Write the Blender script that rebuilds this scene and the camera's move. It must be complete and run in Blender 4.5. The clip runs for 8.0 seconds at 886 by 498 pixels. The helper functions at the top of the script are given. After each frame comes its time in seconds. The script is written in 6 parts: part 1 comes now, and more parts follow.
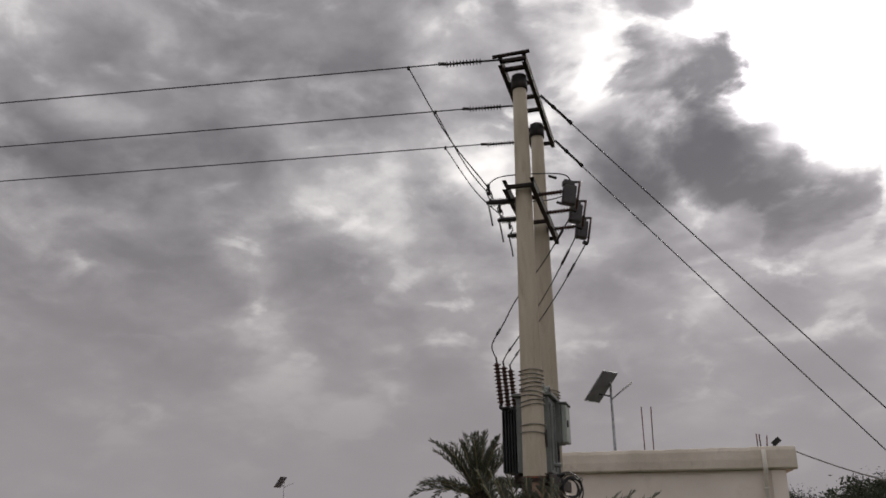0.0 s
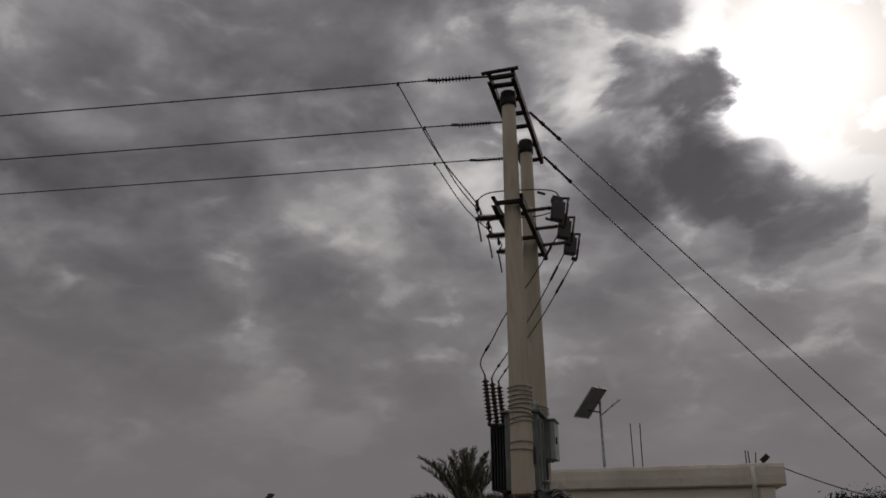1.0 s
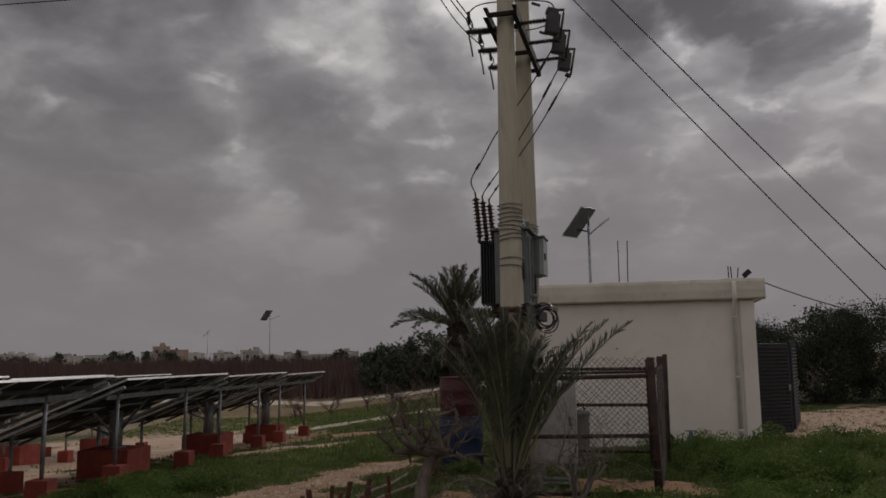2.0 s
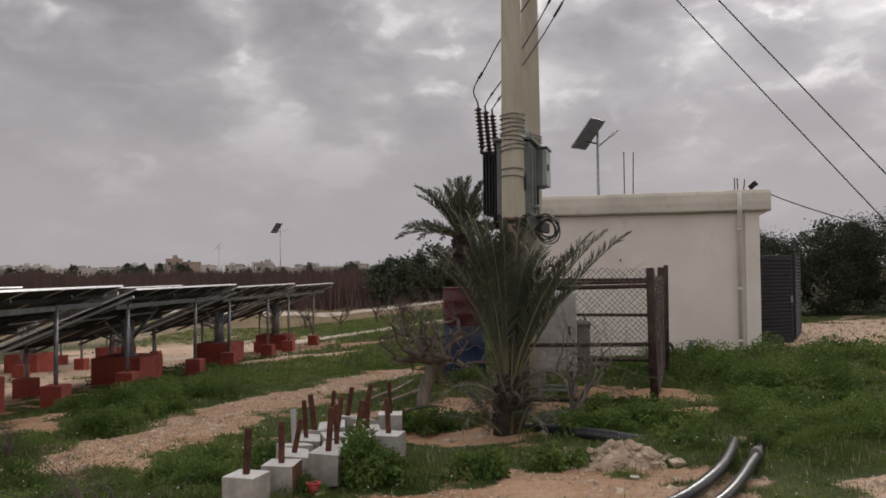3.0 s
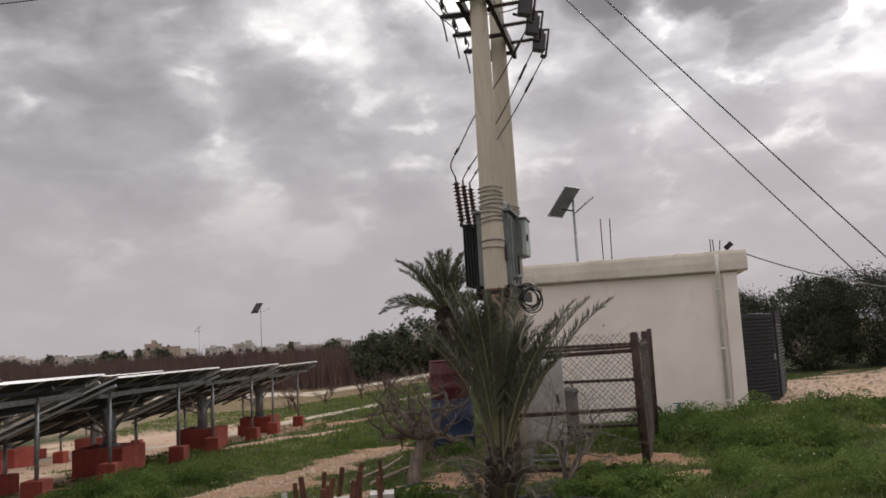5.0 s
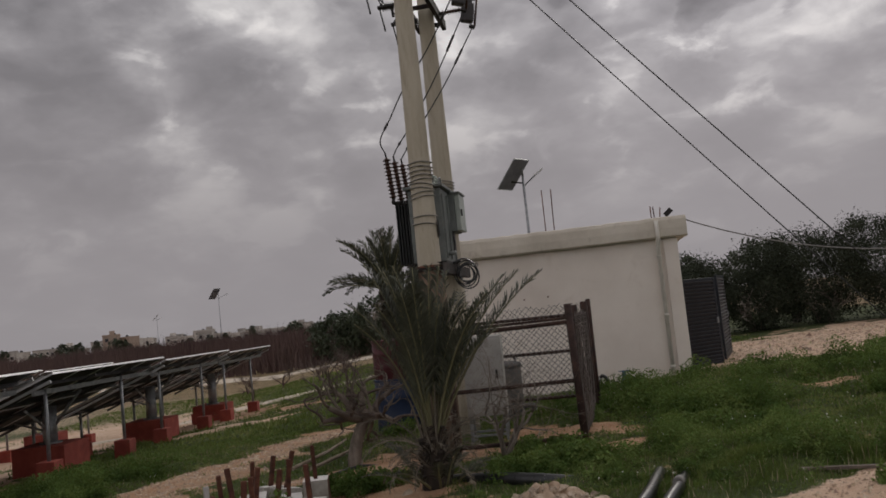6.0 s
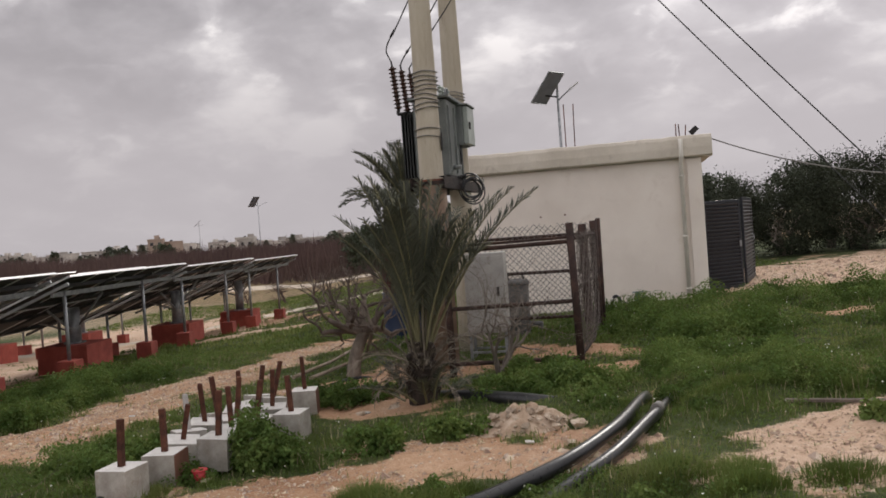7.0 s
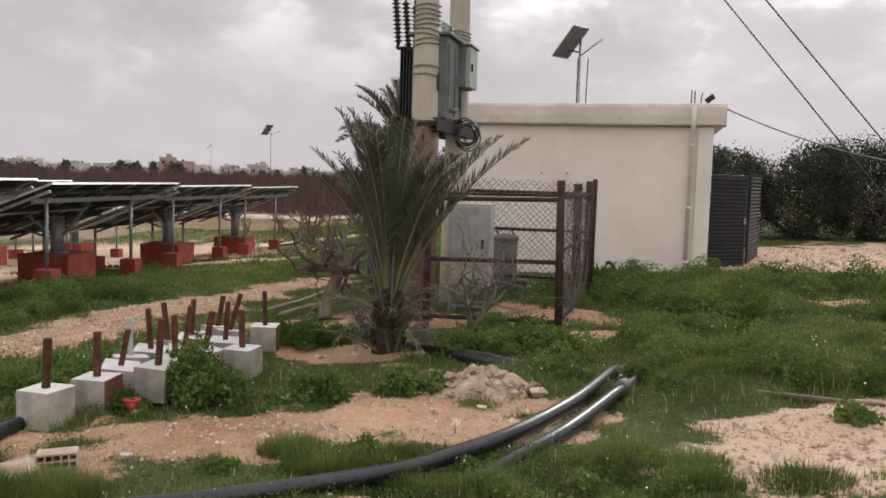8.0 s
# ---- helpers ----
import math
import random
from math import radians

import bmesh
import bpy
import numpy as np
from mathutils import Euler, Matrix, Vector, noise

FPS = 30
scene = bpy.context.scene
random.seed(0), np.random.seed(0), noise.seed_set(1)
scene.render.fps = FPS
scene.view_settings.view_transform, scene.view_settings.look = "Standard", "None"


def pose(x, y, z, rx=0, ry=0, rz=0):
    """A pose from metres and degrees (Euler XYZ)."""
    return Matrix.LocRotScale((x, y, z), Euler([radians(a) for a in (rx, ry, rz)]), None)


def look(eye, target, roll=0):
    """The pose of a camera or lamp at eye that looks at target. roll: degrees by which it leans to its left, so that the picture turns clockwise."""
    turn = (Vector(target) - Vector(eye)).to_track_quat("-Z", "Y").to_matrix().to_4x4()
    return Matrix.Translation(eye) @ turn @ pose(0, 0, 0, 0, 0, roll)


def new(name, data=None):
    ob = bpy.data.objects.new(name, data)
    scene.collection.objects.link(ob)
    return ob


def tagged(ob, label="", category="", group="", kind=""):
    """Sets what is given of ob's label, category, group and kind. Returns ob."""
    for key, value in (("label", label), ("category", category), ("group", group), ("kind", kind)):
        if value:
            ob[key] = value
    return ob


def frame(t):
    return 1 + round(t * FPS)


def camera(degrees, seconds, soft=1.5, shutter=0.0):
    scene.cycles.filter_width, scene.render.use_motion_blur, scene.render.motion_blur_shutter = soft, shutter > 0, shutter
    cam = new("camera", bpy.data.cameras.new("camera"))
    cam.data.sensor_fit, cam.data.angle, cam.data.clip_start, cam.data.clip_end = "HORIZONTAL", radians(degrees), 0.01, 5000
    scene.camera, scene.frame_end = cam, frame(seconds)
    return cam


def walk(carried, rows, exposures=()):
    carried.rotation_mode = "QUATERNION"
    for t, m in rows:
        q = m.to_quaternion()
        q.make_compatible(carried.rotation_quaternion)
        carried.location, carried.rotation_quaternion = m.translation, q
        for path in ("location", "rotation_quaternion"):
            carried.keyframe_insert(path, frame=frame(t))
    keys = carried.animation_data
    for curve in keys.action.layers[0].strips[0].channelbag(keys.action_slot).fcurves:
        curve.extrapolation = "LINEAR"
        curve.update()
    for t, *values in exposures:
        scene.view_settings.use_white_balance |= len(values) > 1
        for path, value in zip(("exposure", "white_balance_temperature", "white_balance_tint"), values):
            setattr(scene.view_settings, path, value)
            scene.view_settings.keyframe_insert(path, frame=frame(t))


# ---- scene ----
cam = camera(57.3, 8.0, soft=1.7)
PATH = [
    (0, (0.262, -0.081, 1.823), (0.158, 1.806, 2.478), -0.3),
    (0.5, (0.292, -0.069, 1.842), (0.204, 1.793, 2.568), -0.3),
    (1, (0.277, -0.064, 1.838), (0.199, 1.811, 2.528), -0.4),
    (1.5, (0.287, -0.006, 1.828), (0.216, 1.927, 2.337), -0.3),
    (2, (0.279, 0.044, 1.81), (0.215, 2.025, 2.077), -0.7),
    (2.2, (0.269, 0.073, 1.774), (0.207, 2.061, 1.975), -0.9),
    (3.3, (0.418, 0.05, 1.781), (0.284, 2.045, 1.787), -0.0),
    (3.5, (0.406, 0.074, 1.774), (0.209, 2.064, 1.748), 0.1),
    (4, (0.304, 0.066, 1.774), (-0.075, 2.029, 1.731), -0.9),
    (4.5, (0.284, 0.011, 1.802), (0.092, 1.999, 1.918), -1.4),
    (4.7, (0.293, -0.043, 1.788), (0.207, 1.945, 1.987), -1.6),
    (5.8, (0.668, 0.084, 1.81), (0.685, 2.069, 2.057), -5.8),
    (6, (0.731, 0.16, 1.796), (0.788, 2.153, 1.96), -5.9),
    (6.5, (0.939, 0.356, 1.776), (1.025, 2.354, 1.778), -4.9),
    (7, (1.226, 0.389, 1.775), (1.167, 2.388, 1.736), -4.2),
    (7.5, (1.438, 0.512, 1.767), (1.351, 2.507, 1.652), -1.1),
    (8, (1.52, 0.851, 1.749), (1.439, 2.842, 1.581), 1.7),
]
walk(cam, [(t, look(eye, target, roll)) for t, eye, target, roll in PATH],
     [(0.0, -0.52), (0.5, -1.05), (1.0, -1.45), (1.5, -1.78), (2.0, -1.12), (2.2, -0.78), (2.6, -0.4), (3.3, 0.05), (4.0, 0.3), (4.5, 0.42), (5.0, 0.1), (5.8, -0.6), (6.0, -0.6), (6.5, -0.05), (7.0, 0.2), (7.5, 0.4), (8.0, 0.5)])

# ---- sky, sun and clouds ----
SUN_EL, SUN_AZ = 29.8, 24.0          # degrees up, and degrees from +y towards +x
el, az = radians(SUN_EL), radians(SUN_AZ)
SUN_DIR = Vector((math.sin(az) * math.cos(el), math.cos(az) * math.cos(el), math.sin(el)))


class Nodes:
    """A short way to write node trees."""

    def __init__(self, tree):
        self.tree = tree
        tree.nodes.clear()

    def add(self, kind, **values):
        n = self.tree.nodes.new(kind)
        if "operation" in values:
            n.operation = values["operation"]
        if "clamp" in values:
            n.use_clamp = values["clamp"]
        return n

    def link(self, a, b):
        self.tree.links.new(a, b)

    def put(self, socket, value):
        if isinstance(value, bpy.types.NodeSocket):
            self.tree.links.new(value, socket)
        elif value is not None:
            socket.default_value = value

    def calc(self, op, a, b=None, clamp=False):
        n = self.add("ShaderNodeMath", operation=op, clamp=clamp)
        self.put(n.inputs[0], a)
        self.put(n.inputs[1], b)
        return n.outputs[0]

    def noise(self, vec, scale, detail=4.0, rough=0.55, distortion=0.0):
        n = self.add("ShaderNodeTexNoise")
        self.put(n.inputs["Vector"], vec)
        n.inputs["Scale"].default_value = scale
        n.inputs["Detail"].default_value = detail
        n.inputs["Roughness"].default_value = rough
        n.inputs["Distortion"].default_value = distortion
        return n.outputs["Fac"]

    def ramp(self, fac, stops):
        n = self.add("ShaderNodeValToRGB")
        self.put(n.inputs[0], fac)
        e = n.color_ramp.elements
        while len(e) < len(stops):
            e.new(0.5)
        for item, (pos, col) in zip(e, stops):
            item.position = pos
            item.color = (*col, 1) if len(col) == 3 else col
        return n.outputs["Color"]

    def span(self, fac, a, b, lo=0.0, hi=1.0):
        n = self.add("ShaderNodeMapRange")
        n.interpolation_type = "SMOOTHSTEP"
        self.put(n.inputs[0], fac)
        for k, v in enumerate((a, b, lo, hi)):
            n.inputs[k + 1].default_value = v
        return n.outputs[0]

    def mix(self, fac, a, b, blend="MIX"):
        n = self.add("ShaderNodeMix")
        n.data_type, n.blend_type = "RGBA", blend
        self.put(n.inputs[0], fac)
        self.put(n.inputs[6], a if isinstance(a, bpy.types.NodeSocket) else (*a, 1))
        self.put(n.inputs[7], b if isinstance(b, bpy.types.NodeSocket) else (*b, 1))
        return n.outputs[2]


def make_world():
    world = bpy.data.worlds.new("sky")
    scene.world = world
    world.use_nodes = True
    k = Nodes(world.node_tree)
    out, bg = k.add("ShaderNodeOutputWorld"), k.add("ShaderNodeBackground")
    k.link(bg.outputs[0], out.inputs[0])
    sky = k.add("ShaderNodeTexSky")
    sky.sky_type, sky.sun_disc = "NISHITA", False
    sky.sun_elevation, sky.sun_rotation = el, az
    way = k.add("ShaderNodeTexCoord").outputs["Generated"]
    split = k.add("ShaderNodeSeparateXYZ")
    k.link(way, split.inputs[0])
    up = k.calc("MAXIMUM", split.outputs[2], 0.0)
    # cloud sheet: the direction laid on a flat layer overhead
    low = k.calc("ADD", up, 0.42)
    flat = k.add("ShaderNodeCombineXYZ")
    k.put(flat.inputs[0], k.calc("DIVIDE", split.outputs[0], low))
    k.put(flat.inputs[1], k.calc("DIVIDE", split.outputs[1], low))
    k.put(flat.inputs[2], k.calc("MULTIPLY", up, 0.8))
    f = flat.outputs[0]
    big = k.noise(f, 2.6, 2, 0.5, 0.0)
    fine = k.noise(f, 6.0, 8, 0.50, 0.25)
    wisp = k.noise(f, 17.0, 5, 0.5, 0.3)
    body = k.calc("ADD", k.calc("MULTIPLY", big, 0.72), k.calc("MULTIPLY", fine, 0.72))
    body = k.calc("ADD", body, k.calc("MULTIPLY", wisp, 0.14))          # about 0.78 on the whole

    def towards(way_to):
        dot = k.add("ShaderNodeVectorMath", operation="DOT_PRODUCT")
        k.link(way, dot.inputs[0])
        dot.inputs[1].default_value = Vector(way_to).normalized()
        return dot.outputs["Value"]

    near = towards(SUN_DIR)
    # billows: the same layer read a little way towards the sun tells which flank of a cloud is lit
    step = k.add("ShaderNodeVectorMath", operation="ADD")
    k.link(f, step.inputs[0])
    step.inputs[1].default_value = Vector((SUN_DIR.x, SUN_DIR.y, 0.0)) * 0.055
    ahead = k.noise(step.outputs[0], 6.0, 8, 0.50, 0.25)
    flank = k.calc("SUBTRACT", fine, ahead)
    puff = k.noise(f, 8.0, 6, 0.5, 0.5)
    thick = k.calc("SUBTRACT", body, k.calc("MULTIPLY", k.span(puff, 0.50, 0.78), 0.16))
    thick = k.calc("SUBTRACT", thick, k.calc("MULTIPLY", flank, 0.5))
    rag = k.calc("ADD", k.calc("MULTIPLY", k.calc("SUBTRACT", fine, 0.5), 0.028), k.calc("MULTIPLY", k.calc("SUBTRACT", puff, 0.5), 0.016))
    # the larger dark clouds of this sky, each a ragged cap round one direction
    for way_to, inner, outer, weight in (((0.225, 0.862, 0.455), 0.9995, 0.9930, 0.22), ((0.290, 0.850, 0.438), 0.9995, 0.9930, 0.25), ((0.355, 0.845, 0.405), 0.9995, 0.9955, 0.14), ((0.240, 0.838, 0.492), 0.9997, 0.9965, 0.15),
                                         ((0.375, 0.862, 0.340), 0.9996, 0.9972, 0.12), ((-0.44, 0.75, 0.495), 0.999, 0.980, 0.09), ((-0.17, 0.815, 0.555), 0.999, 0.990, 0.06), ((-0.425, 0.868, 0.257), 0.9995, 0.988, 0.07), ((0.02, 0.86, 0.50), 0.999, 0.992, 0.03),
                                         ((-0.20, 0.905, 0.37), 0.9995, 0.990, -0.02), ((0.14, 0.838, 0.527), 0.9995, 0.9945, -0.14), ((0.43, 0.84, 0.32), 0.999, 0.985, -0.15)):
        cap = k.span(k.calc("ADD", towards(way_to), rag), outer, inner)
        thick = k.calc("ADD", thick, k.calc("MULTIPLY", cap, weight))
    hole = k.span(k.calc("ADD", near, rag), 0.984, 0.9985)
    thick = k.calc("SUBTRACT", thick, k.calc("MULTIPLY", hole, 0.50))
    shade = k.span(thick, 0.54, 1.20, 1.0, 0.0)                           # 1 thin and bright, 0 thick
    tone = k.ramp(shade, [(0.0, (0.13, 0.125, 0.135)), (0.35, (0.22, 0.211, 0.225)), (0.6, (0.335, 0.32, 0.337)), (0.78, (0.50, 0.48, 0.495)), (0.9, (0.80, 0.77, 0.77)), (1.0, (1.2, 1.15, 1.12))])
    # haze: the layer evens out towards the horizon
    haze = k.span(up, 0.05, 0.44, 1.0, 0.0)
    tone = k.mix(k.calc("MULTIPLY", haze, 0.96), tone, (0.515, 0.478, 0.496))
    # light scattered forward round the sun; clouds opposite it and overhead are lit from the front
    glow = k.calc("POWER", k.calc("MAXIMUM", near, 0.0), 20.0)
    glare = k.calc("POWER", k.calc("MAXIMUM", near, 0.0), 260.0)
    gain = k.calc("ADD", 1.0, k.calc("MULTIPLY", glow, 0.60))
    gain = k.calc("ADD", gain, k.calc("MULTIPLY", k.calc("MULTIPLY", glare, 3.2), k.span(shade, 0.35, 0.95)))
    gain = k.calc("ADD", gain, k.span(near, 0.45, -0.6, 0.0, 0.75))
    gain = k.calc("ADD", gain, k.span(up, 0.10, 0.55, -0.12, 0.34))
    gain = k.calc("ADD", gain, k.span(up, 0.62, 0.95, 0.0, 0.8))
    lit = k.add("ShaderNodeVectorMath", operation="SCALE")
    k.link(tone, lit.inputs[0])
    k.put(lit.inputs["Scale"], gain)
    # gaps of clear sky
    clear = k.add("ShaderNodeVectorMath", operation="SCALE")
    k.link(sky.outputs[0], clear.inputs[0])
    clear.inputs["Scale"].default_value = 0.10
    gap = k.calc("MULTIPLY", k.span(thick, 0.38, 0.28), 0.5)
    total = k.mix(gap, lit.outputs[0], clear.outputs[0])
    k.link(total, bg.inputs["Color"])
    bg.inputs["Strength"].default_value = 0.98


make_world()
sun = new("sun", bpy.data.lights.new("sun", "SUN"))
sun.data.energy, sun.data.angle, sun.data.color = 0.65, radians(12), (1.0, 0.95, 0.87)
sun.matrix_world = look(SUN_DIR * 100, (0, 0, 0))


# ---- materials ----
def material(name, stops, scale=3.0, rough=0.8, metal=0.0, bump=0.25, fine=40.0, spread=0.25, dirt=None, coords="Object", random_tint=0.0, spec=0.4, island=0.0, stretch=None, thin=0.0):
    """A surface with two scales of variation: blotches at `scale`, grain at `fine` per metre, and a dirt colour in patches."""
    m = bpy.data.materials.new(name)
    m.use_nodes = True
    k = Nodes(m.node_tree)
    out, p = k.add("ShaderNodeOutputMaterial"), k.add("ShaderNodeBsdfPrincipled")
    k.link(p.outputs[0], out.inputs[0])
    vec = k.add("ShaderNodeTexCoord").outputs[coords]
    if stretch:
        mp = k.add("ShaderNodeMapping")
        k.link(vec, mp.inputs[0])
        mp.inputs["Scale"].default_value = stretch
        vec = mp.outputs[0]
    a, b = k.noise(vec, scale, 5), k.noise(vec, fine, 4, 0.65)
    fac = k.calc("ADD", k.calc("MULTIPLY", a, 1 - spread), k.calc("MULTIPLY", b, spread))
    col = k.ramp(k.span(fac, 0.3, 0.7), stops)
    if dirt:
        colour, lo, hi, amount = dirt
        patch = k.noise(vec, scale * 1.7 + 0.37, 6, 0.65, 0.4)
        col = k.mix(k.calc("MULTIPLY", k.span(patch, lo, hi), amount), col, colour)
    if random_tint:
        info = k.add("ShaderNodeObjectInfo").outputs["Random"]
        h = k.add("ShaderNodeHueSaturation")
        k.put(h.inputs["Value"], k.span(info, 0, 1, 1 - random_tint, 1 + random_tint))
        k.link(col, h.inputs["Color"])
        col = h.outputs[0]
    if island:
        r = k.add("ShaderNodeNewGeometry").outputs["Random Per Island"]
        h = k.add("ShaderNodeHueSaturation")
        k.put(h.inputs["Value"], k.calc("ADD", 1 - island, k.calc("MULTIPLY", r, 2 * island)))
        k.put(h.inputs["Hue"], k.calc("ADD", 0.5 - island * 0.06, k.calc("MULTIPLY", r, island * 0.12)))
        k.link(col, h.inputs["Color"])
        col = h.outputs[0]
    k.link(col, p.inputs["Base Color"])
    k.put(p.inputs["Roughness"], k.calc("ADD", rough - 0.1, k.calc("MULTIPLY", b, 0.2), True))
    p.inputs["Metallic"].default_value = metal
    p.inputs["Specular IOR Level"].default_value = spec
    if thin:                                              # light passes through thin leaves
        glow, both = k.add("ShaderNodeBsdfTranslucent"), k.add("ShaderNodeMixShader")
        warm = k.mix(0.5, col, (0.20, 0.24, 0.04))
        k.link(warm, glow.inputs["Color"])
        both.inputs[0].default_value = thin
        k.link(p.outputs[0], both.inputs[1])
        k.link(glow.outputs[0], both.inputs[2])
        k.link(both.outputs[0], out.inputs[0])
    if bump:
        n = k.add("ShaderNodeBump")
        n.inputs["Strength"].default_value = bump
        n.inputs["Distance"].default_value = 0.02
        k.link(b, n.inputs["Height"])
        k.link(n.outputs[0], p.inputs["Normal"])
    return m


M = {}
M["plaster"] = material("painted_plaster", [(0, (0.70, 0.63, 0.555)), (0.5, (0.77, 0.70, 0.625)), (1, (0.82, 0.755, 0.68))], 0.8, 0.9, bump=0.12, fine=60, dirt=((0.46, 0.37, 0.27), 0.56, 0.78, 0.4))
M["coping"] = material("cement_coping", [(0, (0.52, 0.47, 0.395)), (0.5, (0.62, 0.565, 0.48)), (1, (0.69, 0.635, 0.55))], 1.3, 0.9, bump=0.2, fine=45, dirt=((0.28, 0.23, 0.18), 0.55, 0.75, 0.5))
M["pole"] = material("spun_concrete", [(0, (0.40, 0.35, 0.27)), (0.5, (0.47, 0.42, 0.33)), (1, (0.53, 0.48, 0.39))], 2.0, 0.85, bump=0.12, fine=70, dirt=((0.27, 0.22, 0.16), 0.52, 0.75, 0.5), stretch=(3, 3, 0.5))
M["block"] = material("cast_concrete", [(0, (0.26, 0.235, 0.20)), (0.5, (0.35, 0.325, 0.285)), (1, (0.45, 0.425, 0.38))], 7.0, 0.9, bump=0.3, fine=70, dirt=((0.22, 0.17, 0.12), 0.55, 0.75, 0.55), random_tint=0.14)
M["block_brown"] = material("dark_brown_block_side", [(0, (0.10, 0.045, 0.03)), (1, (0.17, 0.08, 0.05))], 6.0, 0.75, bump=0.2)
M["block_top"] = material("pale_block_top", [(0, (0.58, 0.56, 0.52)), (1, (0.74, 0.72, 0.68))], 8.0, 0.9, bump=0.25, fine=80, dirt=((0.38, 0.30, 0.22), 0.6, 0.8, 0.5), random_tint=0.1)
M["rust"] = material("rusty_steel", [(0, (0.05, 0.022, 0.016)), (0.5, (0.11, 0.042, 0.026)), (1, (0.18, 0.075, 0.042))], 9.0, 0.85, 0.25, bump=0.4, fine=90, random_tint=0.2)
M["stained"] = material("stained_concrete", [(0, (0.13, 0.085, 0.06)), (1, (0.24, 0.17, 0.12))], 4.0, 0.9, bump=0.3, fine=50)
M["pale_steel"] = material("primed_steel", [(0, (0.35, 0.33, 0.31)), (1, (0.5, 0.48, 0.45))], 9.0, 0.6, 0.2)
M["fence"] = material("rusty_fence_paint", [(0, (0.026, 0.016, 0.014)), (0.5, (0.054, 0.032, 0.026)), (1, (0.09, 0.05, 0.037))], 7.0, 0.8, 0.2, bump=0.35, fine=80)
M["wire_mesh"] = material("dull_zinc_wire", [(0, (0.12, 0.10, 0.09)), (1, (0.22, 0.19, 0.17))], 9.0, 0.6, 0.5, bump=0)
M["red_cement"] = material("red_painted_cement", [(0, (0.22, 0.042, 0.032)), (0.5, (0.29, 0.058, 0.042)), (1, (0.36, 0.082, 0.058))], 3.0, 0.85, bump=0.2, fine=50, dirt=((0.20, 0.10, 0.07), 0.56, 0.76, 0.6), random_tint=0.12)
M["galv"] = material("galvanised_steel", [(0, (0.20, 0.21, 0.215)), (0.5, (0.29, 0.30, 0.31)), (1, (0.38, 0.39, 0.40))], 8.0, 0.5, 0.55, bump=0.05, fine=90)
M["bright_galv"] = material("bright_galvanised_steel", [(0, (0.36, 0.37, 0.38)), (1, (0.52, 0.53, 0.54))], 8.0, 0.45, 0.5, bump=0.05, fine=90)
M["alu"] = material("aluminium_frame", [(0, (0.70, 0.70, 0.70)), (1, (0.82, 0.82, 0.82))], 5.0, 0.35, 0.7, bump=0)
# near-black: the shade on the tables' underside is put into this colour
M["backsheet"] = material("shaded_backsheet", [(0, (0.028, 0.027, 0.028)), (1, (0.045, 0.043, 0.045))], 3.0, 0.6, bump=0)
M["cells"] = material("dark_solar_glass", [(0, (0.012, 0.016, 0.03)), (1, (0.02, 0.026, 0.045))], 3.0, 0.18, bump=0, spec=0.6)
M["black_steel"] = material("dark_painted_steel", [(0, (0.018, 0.017, 0.017)), (1, (0.045, 0.04, 0.038))], 8.0, 0.6, 0.3, bump=0.1)
M["porcelain"] = material("brown_porcelain", [(0, (0.035, 0.018, 0.014)), (1, (0.07, 0.035, 0.026))], 8.0, 0.3, bump=0)
M["polymer"] = material("grey_polymer", [(0, (0.03, 0.028, 0.03)), (1, (0.055, 0.05, 0.05))], 8.0, 0.5, bump=0)
M["arm_steel"] = material("dark_rusted_channel", [(0, (0.012, 0.010, 0.010)), (0.6, (0.028, 0.020, 0.018)), (1, (0.055, 0.034, 0.026))], 6.0, 0.75, 0.3, bump=0.2, fine=60)
M["wire"] = material("dark_conductor", [(0, (0.03, 0.03, 0.03)), (1, (0.07, 0.07, 0.07))], 8.0, 0.5, 0.4, bump=0)
M["cable_pale"] = material("weathered_cable", [(0, (0.14, 0.13, 0.12)), (1, (0.24, 0.23, 0.21))], 8.0, 0.7, bump=0)
M["tx_green"] = material("grey_green_enamel", [(0, (0.115, 0.128, 0.122)), (0.5, (0.155, 0.170, 0.162)), (1, (0.20, 0.215, 0.205))], 4.0, 0.5, bump=0.06, dirt=((0.16, 0.13, 0.10), 0.58, 0.78, 0.5))
M["tx_pale"] = material("pale_cabinet_enamel", [(0, (0.30, 0.34, 0.31)), (1, (0.42, 0.46, 0.42))], 3.0, 0.45, bump=0.04, dirt=((0.16, 0.17, 0.14), 0.55, 0.75, 0.5))
M["tx_fin"] = material("dark_radiator_enamel", [(0, (0.022, 0.024, 0.024)), (1, (0.045, 0.048, 0.046))], 5.0, 0.5, bump=0)
M["pvc_white"] = material("white_pvc_pipe", [(0, (0.60, 0.57, 0.50)), (1, (0.72, 0.69, 0.62))], 4.0, 0.5, bump=0)
M["hdpe"] = material("black_polyethylene", [(0, (0.010, 0.0105, 0.011)), (1, (0.026, 0.026, 0.027))], 5.0, 0.30, bump=0.05, dirt=((0.20, 0.15, 0.10), 0.62, 0.80, 0.35), spec=0.5)
M["gate"] = material("dark_blue_grey_gate_paint", [(0, (0.016, 0.019, 0.026)), (1, (0.034, 0.039, 0.048))], 4.0, 0.38, 0.2, bump=0.05)
M["cabinet"] = material("off_white_cabinet_paint", [(0, (0.32, 0.31, 0.29)), (1, (0.44, 0.43, 0.40))], 4.0, 0.6, bump=0.05, dirt=((0.17, 0.14, 0.11), 0.55, 0.75, 0.6))
